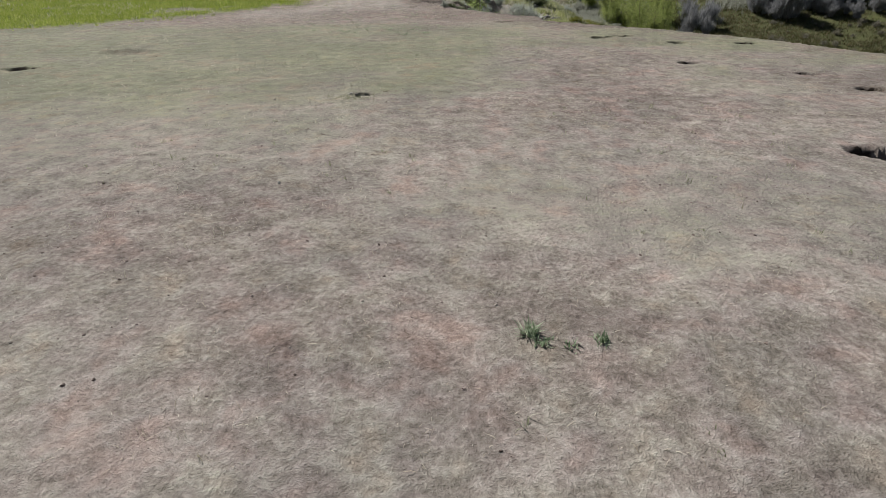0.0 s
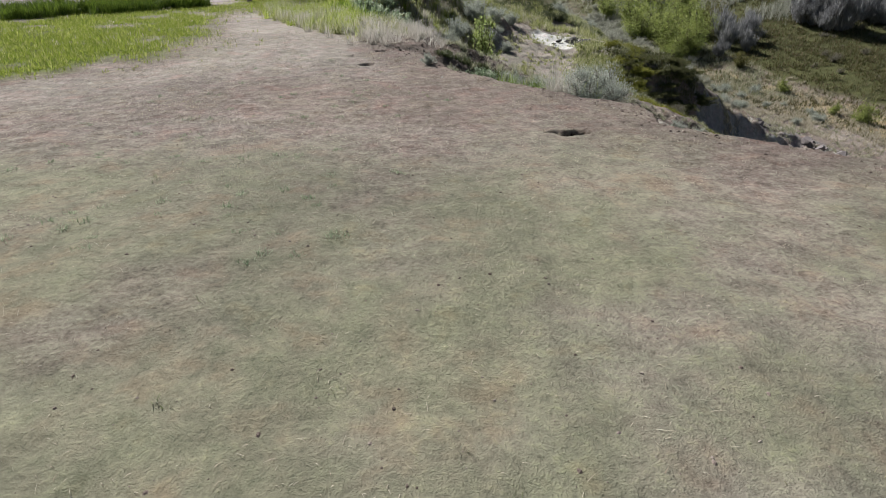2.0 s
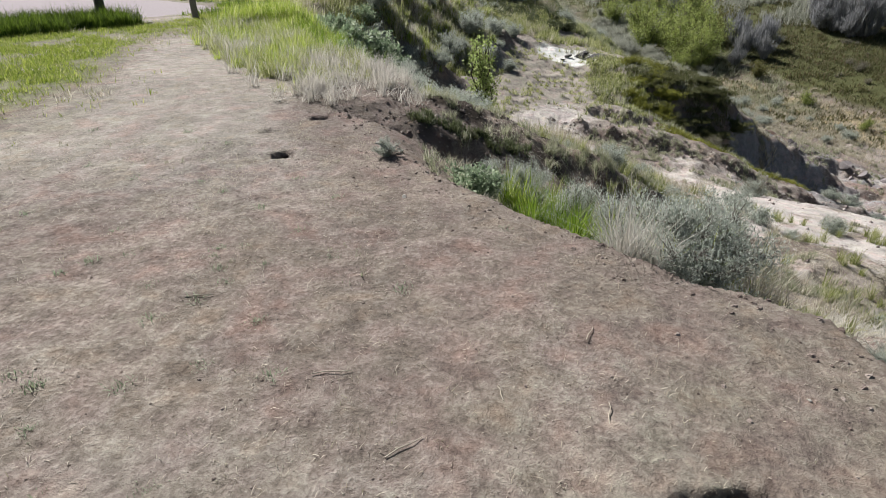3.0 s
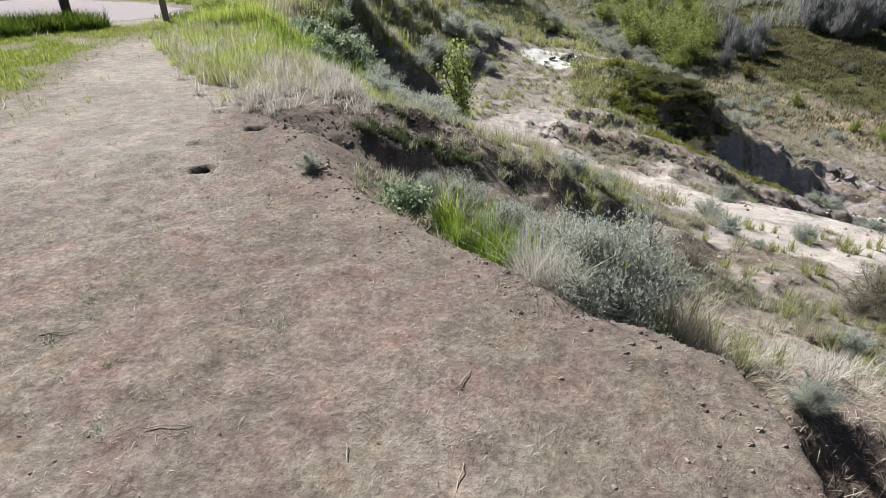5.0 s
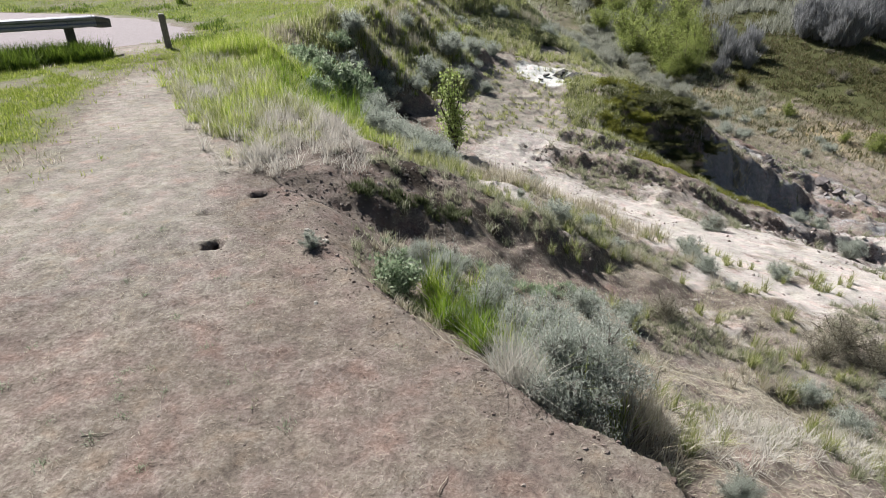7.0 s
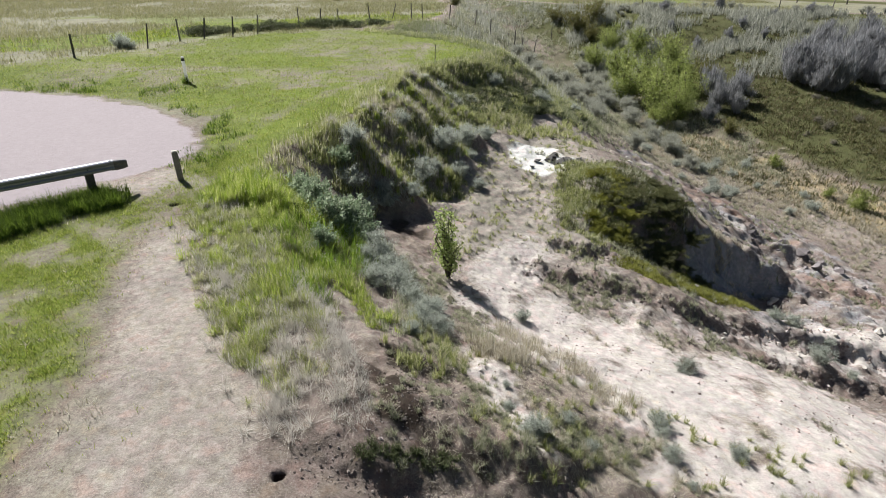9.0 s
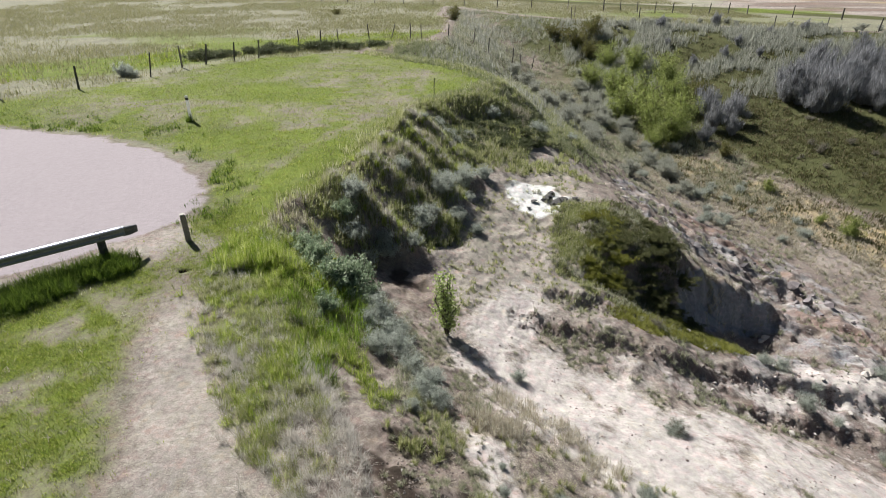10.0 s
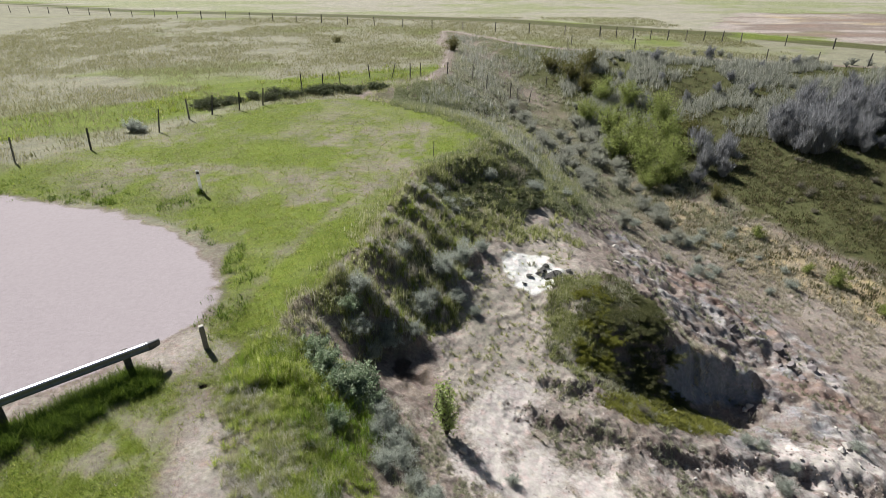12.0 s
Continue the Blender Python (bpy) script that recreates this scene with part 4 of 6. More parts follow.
p = scatter(14000, -22, -4, 24, 38, lambda c, x, y, d: c["lush"] * (1 - c["lot"]) * patchy(x, y, 0.6, 0.0, 0.3, 98))
blades(p, 9, 0.15, 0.016, 0.1, 0.6, VERGE, "lot_edge_grass", "dark green tufts of grass round the gravel lot")
p = scatter(15000, -3.6, 12.5, 24, 60, lambda c, x, y, d: c["back"] * ramp(70, 30, y) * patchy(x, y, 1.1, -0.35, 0.2, 72))
blades(p, 26, 0.27, 0.013, 0.07, 0.5, SLOPEGREEN, "slope_grass", "mixed green and straw grass on the coulee slope")
p = scatter(26000, -2, 12, 38, 60, lambda c, x, y, d: ramp(1.0, -0.5, d) * ramp(-6.5, -4.5, d) * (0.3 + 0.7 * patchy(x, y, 1.6, -0.4, 0.2, 105)))
blades(p, 14, 0.2, 0.018, 0.1, 0.55, DULLGREEN, "rim_slope_grass", "smooth grey-green grass over the back of the rim")
p = scatter(6500, -3.4, 6, 24, 40, lambda c, x, y, d: c["back"] * (0.6 + 0.4 * ramp(-1.8, -0.1, d)) * patchy(x, y, 1.4, -0.2, 0.2, 84))
blades(p, 26, 0.3, 0.016, 0.075, 0.5, SLOPEGREEN, "crest_grass", "fresh green grass on the crest of the slope")
p = scatter(2800, -3.4, 6, 24, 42, lambda c, x, y, d: c["back"] * patchy(x, y, 1.0, 0.0, 0.35, 99))
blades(p, 28, 0.32, 0.011, 0.09, 0.5, BLEACHED, "pale_slope_grass", "pale dry grass in streaks on the coulee slope")
p = scatter(22000, -4.0, 7, 24, 62, lambda c, x, y, d: ramp(0.9, 0.2, np.abs(d + 0.1)) * patchy(x, y, 0.8, -0.2, 0.25, 90) * (1 - c["path"]))
blades(p, 8, 0.26, 0.014, 0.09, 0.5, SLOPEGREEN, "brow_grass", "shaggy green grass over the brow of the slope")
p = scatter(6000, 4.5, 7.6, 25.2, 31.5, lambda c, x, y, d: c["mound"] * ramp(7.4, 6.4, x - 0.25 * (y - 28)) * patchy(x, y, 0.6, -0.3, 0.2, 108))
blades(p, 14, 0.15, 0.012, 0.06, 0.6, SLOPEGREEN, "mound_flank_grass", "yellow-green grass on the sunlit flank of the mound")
p = scatter(3000, 4.5, 12, 24, 32.5, lambda c, x, y, d: c["mound"] * patchy(x, y, 0.8, -0.1, 0.3, 95))
blades(p, 9, 0.18, 0.014, 0.08, 0.6, MIXED, "mound_grass", "straw and olive grass between the juniper")
p = scatter(2000, 1, 8, 23.5, 35, lambda c, x, y, d: c["bench"] * (1 - c["ash"]) * (1 - ramp(0.3, 0.7, c["clay"])) * patchy(x, y, 0.9, -0.3, 0.3, 73))
blades(p, 18, 0.11, 0.011, 0.05, 0.55, SLOPEGREEN, "bench_grass", "thin grass over the clay bench")
p = scatter(70000, 12, 70, 24, 80, lambda c, x, y, d: (c["hillside"] * (0.3 + 0.7 * patchy(x, y, 2.2, -0.3, 0.2, 85)) + 0.4 * c["floor"]) * ramp(85, 40, np.hypot(x, y)))
blades(p, 12, 0.24, 0.04, 0.24, 0.65, HILL, "hillside_grass", "dark green and brown grass on the far coulee side")
p = scatter(6000, 12, 40, 24, 56, lambda c, x, y, d: c["floor"])
blades(p, 8, 0.28, 0.03, 0.2, 0.85, BLEACHED, "gully_floor_grass", "bleached tall grass along the gully floor")
p = scatter(15000, 0.2, 10, 11.5, 24, lambda c, x, y, d: c["inner"] * (1 - 0.9 * c["bare"]) * (1 - c["way"]) * patchy(x, y, 0.9, -0.15, 0.3, 74) * (1 - ramp(0.25, 0.55, c["clay"])))
blades(p, 40, 0.085, 0.005, 0.032, 0.62, MIXED, "bank_grass", "low grey-green grass tufts on the eroded bank")
p = scatter(60000, 0.8, 7.5, 12, 19, lambda c, x, y, d: c["inner"] * (1 - 0.6 * c["way"]) * (1 - 0.7 * c["bare"]) * (1 - ramp(0.3, 0.6, c["clay"])) * (0.3 + 0.7 * patchy(x, y, 0.6, -0.3, 0.3, 107)))
blades(p, 4, 0.07, 0.004, 0.06, 0.85, BLEACHED, "bank_litter", "matted dry grass litter on the eroded bank", flat=0.6)
p = scatter(1500, 1.5, 8, 12, 20, lambda c, x, y, d: c["inner"] * c["near_low"] * patchy(x, y, 0.7, 0.0, 0.3, 101))
blades(p, 56, 0.15, 0.005, 0.03, 0.5, SLOPEGREEN, "bank_tufts", "rounded green tufts on the eroded bank")
p = scatter(2400, 0.4, 6, 13.2, 22, lambda c, x, y, d: c["inner"] * (1 - c["way"]) * patchy(x, y, 0.8, 0.1, 0.4, 86) * (1 - ramp(0.3, 0.6, c["clay"])))
blades(p, 40, 0.13, 0.005, 0.03, 0.6, BLEACHED, "bank_bunch_grass", "pale bunch grass on the eroded bank")
p = scatter(5000, 3.0, 22, 21, 46, lambda c, x, y, d: c["inner"] * (1 - c["back"]) * (1 - c["mound"]) * patchy(x, y, 1.3, -0.05, 0.3, 75) * (1 - ramp(0.3, 0.6, c["clay"])))
blades(p, 26, 0.17, 0.013, 0.055, 0.6, MIXED, "gully_grass", "straw and grey-green tufts on the gully clay")
p = scatter(9000, 10.5, 24, 24, 46, lambda c, x, y, d: c["inner"] * (1 - c["rocks"]) * (1 - c["mound"]) * (1 - c["back"]) * (1 - c["hillside"]) * (0.15 + 0.85 * patchy(x, y, 1.6, -0.25, 0.25, 106)))
blades(p, 24, 0.2, 0.014, 0.07, 0.62, BLEACHED, "gully_side_grass", "straw-coloured tufts down the gully side")
p = scatter(12000, 0, 22, 42, 92, lambda c, x, y, d: ramp(-0.3, -1.5, d) * (1 - c["hillside"]) * patchy(x, y, 1.8, -0.4, 0.2, 104))
blades(p, 18, 0.3, 0.025, 0.2, 0.6, MIXED, "valley_grass", "straw and grey-green grass in the gully head")
p = scatter(5500, 0, 16, 42, 92, lambda c, x, y, d: ramp(-0.5, -2.0, d) * ramp(-9, -6, d) * patchy(x, y, 2.0, -0.25, 0.2, 96))
blades(p, 7, 0.55, 0.03, 0.16, 0.3, SILVER, "gully_brush", "silvery upright brush on the gully side", "shrub")
p = scatter(24000, 14, 52, 54, 78, lambda c, x, y, d: ramp(-0.3, -1.5, d) * np.maximum(ramp(-9, -6, d), ramp(-17, -13, d) * ramp(35, 29, x)) * patchy(x, y, 2.5, -0.35, 0.15, 97))
blades(p, 7, 0.6, 0.035, 0.18, 0.3, SILVER, "rim_brush", "silver-grey brush below the far rim", "shrub")
p = scatter(7000, 4.5, 12, 24, 32.5, lambda c, x, y, d: c["mound"] * patchy(x, y, 0.7, -0.5, 0.1, 100))
blades(p, 10, 0.14, 0.016, 0.10, 0.75, JUNIPER, "creeping_juniper", "dark green creeping juniper over the mound", "shrub")
p = scatter(7000, 5.5, 11.8, 24, 27, lambda c, x, y, d: c["foot"])
blades(p, 10, 0.12, 0.014, 0.09, 0.75, MAT_GREEN, "low_green_mat", "low yellow-green shrub mat below the mound", "shrub")

spots = np.array([(-0.55, 13.0), (-0.41, 12.84), (-0.6, 13.46), (-0.33, 13.19), (-1.55, 13.96), (-1.11, 13.89), (-1.19, 14.62), (-0.9, 13.7), (-1.3, 13.2), (-0.2, 13.6), (-1.6, 14.9), (-2.0, 14.2), (-0.75, 12.4), (0.25, 12.6), (-1.9, 13.4), (-0.1, 12.9), (0.75, 13.15), (-2.4, 15.0), (-0.5, 13.9)])
spots = np.concatenate([spots, np.column_stack([RNG.uniform(-2.8, 0.0, 90), RNG.uniform(9.4, 13.0, 90)])])
blades(np.column_stack([spots, ground_z(spots[:, 0], spots[:, 1])]), 44, 0.026, 0.003, 0.032, 0.8, SAGE_GREEN, "green_sprouts", "small green sprouts of grass on the bare flat")


def along(n, pts, wide):
    """Random places within a band beside a line."""
    pts = np.array(pts, float)
    seg = np.hypot(*np.diff(pts, axis=0).T)
    s = RNG.uniform(0, seg.sum(), n)
    k = np.clip(np.searchsorted(np.cumsum(seg), s), 0, len(seg) - 1)
    f = (s - np.concatenate([[0], np.cumsum(seg)])[k]) / seg[k]
    q = pts[k] * (1 - f)[:, None] + pts[k + 1] * f[:, None]
    q = q + RNG.uniform(-wide, wide, (n, 2))
    return np.column_stack([q, ground_z(q[:, 0], q[:, 1])])


for x, y, n, h in ((0.29, 1.54, 9, 0.045), (0.33, 1.49, 5, 0.03), (0.52, 1.49, 7, 0.028), (0.42, 1.47, 4, 0.02)):
    blades(np.array([(x, y, 0.0)] * n), 8, h, 0.007, 0.022, 0.7, SAGE_GREEN, "weed", "small dull green weed on the dry flat", "weed")
blades(along(26, [(-0.95, 4.95), (-0.8, 5.0), (-0.68, 4.98)], 0.1), 16, 0.03, 0.004, 0.03, 0.75, MIXED, "burrow_grass", "dull green grass in front of a burrow")
v = along(6500, [(-6.0, 22.75), (-6.6, 22.1), (-7.5, 21.15), (-8.5, 20.25), (-12, 17.4)], 0.42)
v = v[patchy(v[:, 0], v[:, 1], 0.7, -0.4, 0.25, 103) > RNG.random(len(v))]
blades(v[::2], 26, 0.29, 0.009, 0.06, 0.6, VERGE, "verge_grass", "tall lush green grass beside the guard rail")
blades(along(26, [(1.85, 12.95), (1.6, 13.3), (1.5, 13.7)], 0.2), 34, 0.36, 0.005, 0.04, 0.45, RIMGREEN, "green_stems", "bright green grass stems between the sagebrush")
blades(along(60, [(2.05, 12.75), (2.15, 13.1), (1.95, 13.5)], 0.15), 14, 0.34, 0.004, 0.06, 0.6, BLEACHED, "pale_stems", "pale dry grass between the sagebrush")
blades(along(34, [(1.5, 13.35), (1.2, 13.85), (0.98, 14.35)], 0.2), 46, 0.3, 0.006, 0.04, 0.5, LUSH, "green_bunch_grass", "tall fresh green grass on the bank below the rim")
blades(along(34, [(1.45, 13.4), (1.25, 14.0), (1.1, 14.5)], 0.24), 46, 0.27, 0.0055, 0.04, 0.55, RIMGREEN, "yellow_green_bunch_grass", "yellow-green grass bunches on the bank below the rim")
blades(along(90, [(0.5, 14.95), (1.0, 15.02), (1.5, 15.15), (2.1, 15.3), (2.6, 15.5)], 0.14), 40, 0.065, 0.007, 0.035, 0.65, SAGE_GREEN, "trailside_herbs", "low grey-green herbs beside the narrow trail", "herb")
blades(along(44, [(1.5, 12.92), (1.36, 13.08)], 0.08), 24, 0.33, 0.0032, 0.05, 0.6, FADED, "bleached_bunch_grass", "large bleached bunch grass overhanging the rim")
blades(along(230, [(2.35, 12.95), (2.9, 13.25), (3.4, 13.5), (4.3, 13.4), (5.5, 12.4)], 0.3), 26, 0.13, 0.004, 0.045, 0.8, FADED, "pale_bank_grass", "pale dry grass on the bank under the rim")
ring = RNG.uniform(-0.4, 3.8, 46)
lip = np.column_stack([1.19 + 0.115 * np.cos(ring), 11.49 + 0.08 * np.sin(ring)])
blades(np.column_stack([lip, ground_z(lip[:, 0], lip[:, 1])]), 6, 0.025, 0.0022, 0.015, 0.8, STRAW, "hole_fringe", "ragged straw and roots round a burrow's mouth")
blades(along(160, [(1.75, 19.2), (2.2, 18.9), (2.6, 19.2)], 0.25), 12, 0.24, 0.008, 0.05, 0.4, BLEACHED, "tall_straw", "tall straw-coloured grass beside the clay")
blades(along(260, [(0.05, 16.1), (-0.05, 16.6), (-0.2, 17.2), (-0.5, 17.9), (-0.9, 18.7), (-1.3, 19.5)], 0.2), 18, 0.19, 0.005, 0.06, 0.68, FADED, "overhanging_grass", "shaggy bleached grass hanging over the eroded rim")
blades(along(105, [(0.2, 16.0), (0.8, 16.1), (0.5, 16.7), (1.2, 17.1), (1.9, 16.7), (1.5, 18.2), (0.7, 18.6)], 0.4), 46, 0.1, 0.0055, 0.034, 0.6, MIXED, "spur_grass", "scattered grey-green tufts on the dark soil spur")
blades(along(70, [(0.1, 15.72), (0.5, 15.78), (0.9, 15.82), (1.2, 15.9)], 0.1), 40, 0.075, 0.007, 0.035, 0.6, DEEPGREEN, "spur_herbs", "dark green herbs over the edge of the soil spur", "herb")
blades(along(70, [(1.4, 16.15), (1.9, 16.4), (2.5, 16.7), (3.1, 16.9), (3.6, 17.3)], 0.22), 46, 0.12, 0.006, 0.034, 0.6, MIXED, "hollow_tufts", "pale tufts above the hollows beside the trail")
blades(along(46, [(0.35, 18.2), (0.75, 17.6), (1.3, 17.9), (1.0, 18.8), (0.5, 19.4)], 0.3), 60, 0.2, 0.006, 0.035, 0.4, SLOPEGREEN, "upright_bunches", "upright green bunch grass above the soil spur")
blades(along(180, [(0.1, 18.9), (0.45, 19.4), (0.6, 20.2), (0.2, 21.2), (0.15, 22.3), (-0.3, 23.6)], 0.35), 20, 0.16, 0.009, 0.07, 0.55, MIXED, "bank_foot_grass", "mixed tufts at the foot of the grassy bank")
# pale and bright blades stand in for sunlight catching the ridges
for ridge in RIDGES:
    blades(along(70, ridge, 0.22), 34, 0.24, 0.011, 0.06, 0.5, FADED, "ridge_grass", "grass along a slope ridge, sunlight put into its pale blades")
    blades(along(60, ridge, 0.3), 34, 0.22, 0.012, 0.06, 0.5, RIMGREEN, "green_ridge_grass", "fresh green grass along a ridge of the slope")
blades(along(150, [(-3.7, 22.5), (-3.1, 22.9), (-2.4, 22.6)], 0.32), 34, 0.36, 0.008, 0.06, 0.5, RIMGREEN, "lush_mound_grass", "dense bright green grass mound beside the path")
blades(along(90, [(-2.9, 20.3), (-2.2, 19.2), (-1.7, 18.4), (-1.1, 17.4), (-0.6, 16.6)], 0.55), 36, 0.19, 0.0055, 0.045, 0.65, FADED, "pale_rim_tufts", "pale dry tufts among the green rim grass")
blades(along(90, [(-1.0, 20.6), (-0.6, 20.0), (-0.2, 19.4), (0.2, 18.9)], 0.28), 36, 0.2, 0.007, 0.05, 0.55, RIMGREEN, "green_bank_grass", "lime green grass down the bank of the rim")
blades(along(140, [(2.2, 20.6), (2.9, 20.0), (3.6, 19.2), (4.3, 18.2)], 0.4), 22, 0.2, 0.007, 0.07, 0.5, BLEACHED, "straw_bunches", "straw-coloured bunch grass beside the clay")


# ---- shrubs ----
def tube(pts, r0, r1, sides=4):
    """A tapered twig through points: vertices and quads."""
    pts = np.asarray(pts, float)
    n = len(pts)
    ring = np.linspace(0, 2 * np.pi, sides, endpoint=False)
    verts, faces = [], []
    for k, q in enumerate(pts):
        r = r0 + (r1 - r0) * k / max(1, n - 1)
        a = pts[min(k + 1, n - 1)] - pts[max(k - 1, 0)]
        a /= np.linalg.norm(a) + 1e-9
        u = np.cross(a, (0.3, 0.9, 0.2))
        u /= np.linalg.norm(u) + 1e-9
        w = np.cross(a, u)
        verts += [q + r * (math.cos(t) * u + math.sin(t) * w) for t in ring]
    for k in range(n - 1):
        for s in range(sides):
            faces.append((k * sides + s, k * sides + (s + 1) % sides, (k + 1) * sides + (s + 1) % sides, (k + 1) * sides + s))
    return verts, faces


def joined(pieces):
    verts, faces, at = [], [], 0
    for v, f in pieces:
        verts += list(v)
        faces += [tuple(i + at for i in q) for q in f]
        at += len(v)
    return verts, faces


def leaves(points, size, rng, upward=0.3, narrow=0.45):
    """A small pointed leaf at each point, facing anywhere."""
    n = len(points)
    d = rng.normal(0, 1, (n, 3))
    d[:, 2] += upward * 2
    d /= np.linalg.norm(d, axis=1)[:, None]
    s = np.cross(d, rng.normal(0, 1, (n, 3)))
    s /= np.linalg.norm(s, axis=1)[:, None] + 1e-9
    ln = (size * rng.uniform(0.6, 1.4, n))[:, None]
    a = points
    b = points + d * ln * 0.5 + s * ln * narrow * 0.5
    c = points + d * ln
    e = points + d * ln * 0.5 - s * ln * narrow * 0.5
    return np.stack([a, b, c, e], 1).reshape(-1, 3), np.arange(n * 4).reshape(n, 4)


def shrub(name, seed, tall, wide, stems, per_stem, leaf, leaf_mat, stem_mat, label, upright=0.5, narrow=0.45, bare=0.3, tuft=0.12, upward=0.3):
    """A shrub: crooked stems from one root and leaves in clumps along them."""
    rng = np.random.default_rng(seed)
    ob = thing(name, (0, 0, 0), label, "shrub")
    wood, pts = [], []
    for k in range(stems):
        az = 2 * math.pi * (k + rng.random()) / stems
        reach = wide * (0.15 + 0.85 * math.sqrt(rng.random())) * (1 if k % 3 else 0.4)
        top = tall * rng.uniform(0.45, 1.1) * (1 - 0.28 * (reach / wide) ** 2)
        end = np.array([reach * math.cos(az), reach * math.sin(az), top])
        t = np.linspace(0, 1, 6)[:, None]
        path = np.concatenate([end[:2] * t ** (0.6 + upright), end[2] * t ** (1.3 - 0.6 * upright)], 1)
        path[1:-1] += rng.normal(0, 0.05 * tall, (4, 3)) * 0.7
        path[0] = (0.05 * wide * math.cos(az), 0.05 * wide * math.sin(az), -0.04)
        wood.append(tube(path, 0.012 * tall + 0.003, 0.003 * tall + 0.001))
        n = max(1, per_stem // 10)
        at = rng.uniform(bare, 1.0, n)
        hubs = np.stack([np.interp(at, t[:, 0], path[:, c]) for c in range(3)], -1) + rng.normal(0, tuft * tall * 0.6, (n, 3))
        for h in hubs[::2]:
            j = int(np.clip((h[2] / max(end[2], 1e-3)) * 5, 0, 4))
            wood.append(tube([path[j], (path[j] + h) / 2 + rng.normal(0, 0.02 * tall, 3), h], 0.004 * tall + 0.001, 0.001 * tall + 0.0006, 3))
        cloud = np.repeat(hubs, 10, 0) + rng.normal(0, tuft * tall * 0.5, (n * 10, 3))
        cloud[:, 2] = np.maximum(cloud[:, 2], 0.03 * tall)
        pts.append(cloud)
    v, f = joined([(a, b) for a, b in wood])
    part("branchwork", mesh_of("branchwork", v, f, stem_mat), ob, "woody brown stems")
    v, f = leaves(np.concatenate(pts), leaf, rng, upward, narrow)
    part("foliage", mesh_of("foliage", v, f, leaf_mat), ob)
    return ob


PLACED = set()


def put(proto, x, y, size=1.0, turn=None, sink=0.03, squash=1.0, label="", group=""):
    """A shrub or stone at a place: the first use moves the model, later ones copy it."""
    m = pose(x, y, on_ground(x, y) - sink * size, 0, 0, RNG.uniform(0, 360) if turn is None else turn) @ Matrix.Diagonal((size, size, size * squash, 1))
    if proto.name in PLACED:
        ob = copy_thing(proto, Matrix.Identity(4))
        ob.matrix_basis = m
    else:
        PLACED.add(proto.name)
        ob = proto
        ob.matrix_basis = m
    return tagged(ob, label, group=group)


willows = [shrub("willow_shrub", 100 + k, 2.7, 1.4, 18, 420, 0.1, WILLOW, BARK, "bushy yellow-green willow shrub in the gully", 0.6, 0.5, 0.15, 0.10) for k in range(3)]
for k, (x, y, s) in enumerate(((15.9, 55.5, 1.15), (17.2, 53.2, 1.1), (18.3, 51.3, 1.0), (16.9, 50.6, 0.75), (19.2, 53.0, 1.1), (16.4, 59.5, 1.2), (18.0, 57.0, 1.25), (20.2, 56.5, 1.1),
                                (19.2, 64.5, 0.95), (17.4, 66.5, 0.9), (20.8, 60.5, 1.1), (15.0, 62.8, 0.9))):
    put(willows[k % 3], x, y, s, group="willows in the gully")
olives = [shrub("olive_shrub", 120 + k, 2.2, 1.7, 14, 240, 0.13, OLIVE, BARK, "dense olive-brown shrub in the gully", 0.4, 0.5, 0.1, 0.10) for k in range(2)]
for k, (x, y, s) in enumerate(((15.4, 71.5, 1.15), (17.2, 72.5, 1.0), (22.4, 58.0, 0.9), (3.2, 79.0, 0.75), (-11, 86, 0.45), (21.0, 48.6, 0.5), (13.6, 74.5, 0.8), (16.2, 69.0, 0.8))):
    put(olives[k % 2], x, y, s, group="olive shrubs")
greys = [shrub("grey_shrub", 140 + k, 1.65, 0.85, 24, 170, 0.38, GREYTWIG, BARK, "leafless grey shrub with fine upright twigs", 0.95, 0.06, 0.1, 0.09, 1.9) for k in range(3)]
spots = [(21.6, 52.4, 1.1), (23.3, 53.0, 1.15), (20.4, 50.8, 0.7), (22.5, 51.2, 0.8), (22.0, 54.6, 1.2), (24.2, 54.6, 0.8)]
for k in range(125):
    u, v = RNG.random() ** 1.2, RNG.random()
    v = v * (0.3 + 0.5 * min(1, u / 0.25))
    spots.append((28.0 + 26 * u + 1.5 * v, 53.4 + 11 * v - 0.16 * 26 * u + RNG.normal(0, 0.5), RNG.uniform(0.5, 1.5) * (1.1 - 0.3 * v)))
for k in range(14):
    spots.append((RNG.uniform(19, 36), RNG.uniform(62, 72), RNG.uniform(0.35, 0.7)))
for k, (x, y, s) in enumerate(spots):
    put(greys[k % 3], x, y, s, group="grey shrubs on the far slope")
silvers = [shrub("silver_sagebrush", 150 + k, 1.0, 0.8, 18, 300, 0.15, SILVER, BARK, "tall silvery sagebrush on the gully side", 0.85, 0.1, 0.1, 0.11, 0.9) for k in range(2)]
sages = [shrub("sagebrush", 160 + k, 0.5, 0.42, 22, 330, 0.05, SAGE, BARK, "silvery grey-green sagebrush on the slope", 0.55, 0.22, 0.12, 0.13) for k in range(3)]
fine_sages = [shrub("fine_sagebrush", 165 + k, 0.5, 0.42, 26, 1400, 0.022, SAGE, OLDWOOD, "pale silvery sagebrush under the rim", 0.8, 0.2, 0.05, 0.1, 0.7) for k in range(2)]
green_sages = [shrub("green_sagebrush", 170 + k, 0.5, 0.45, 16, 230, 0.065, SAGE_GREEN, BARK, "rounded blue-green sagebrush on the rim", 0.4, 0.45, 0.15, 0.14) for k in range(2)]
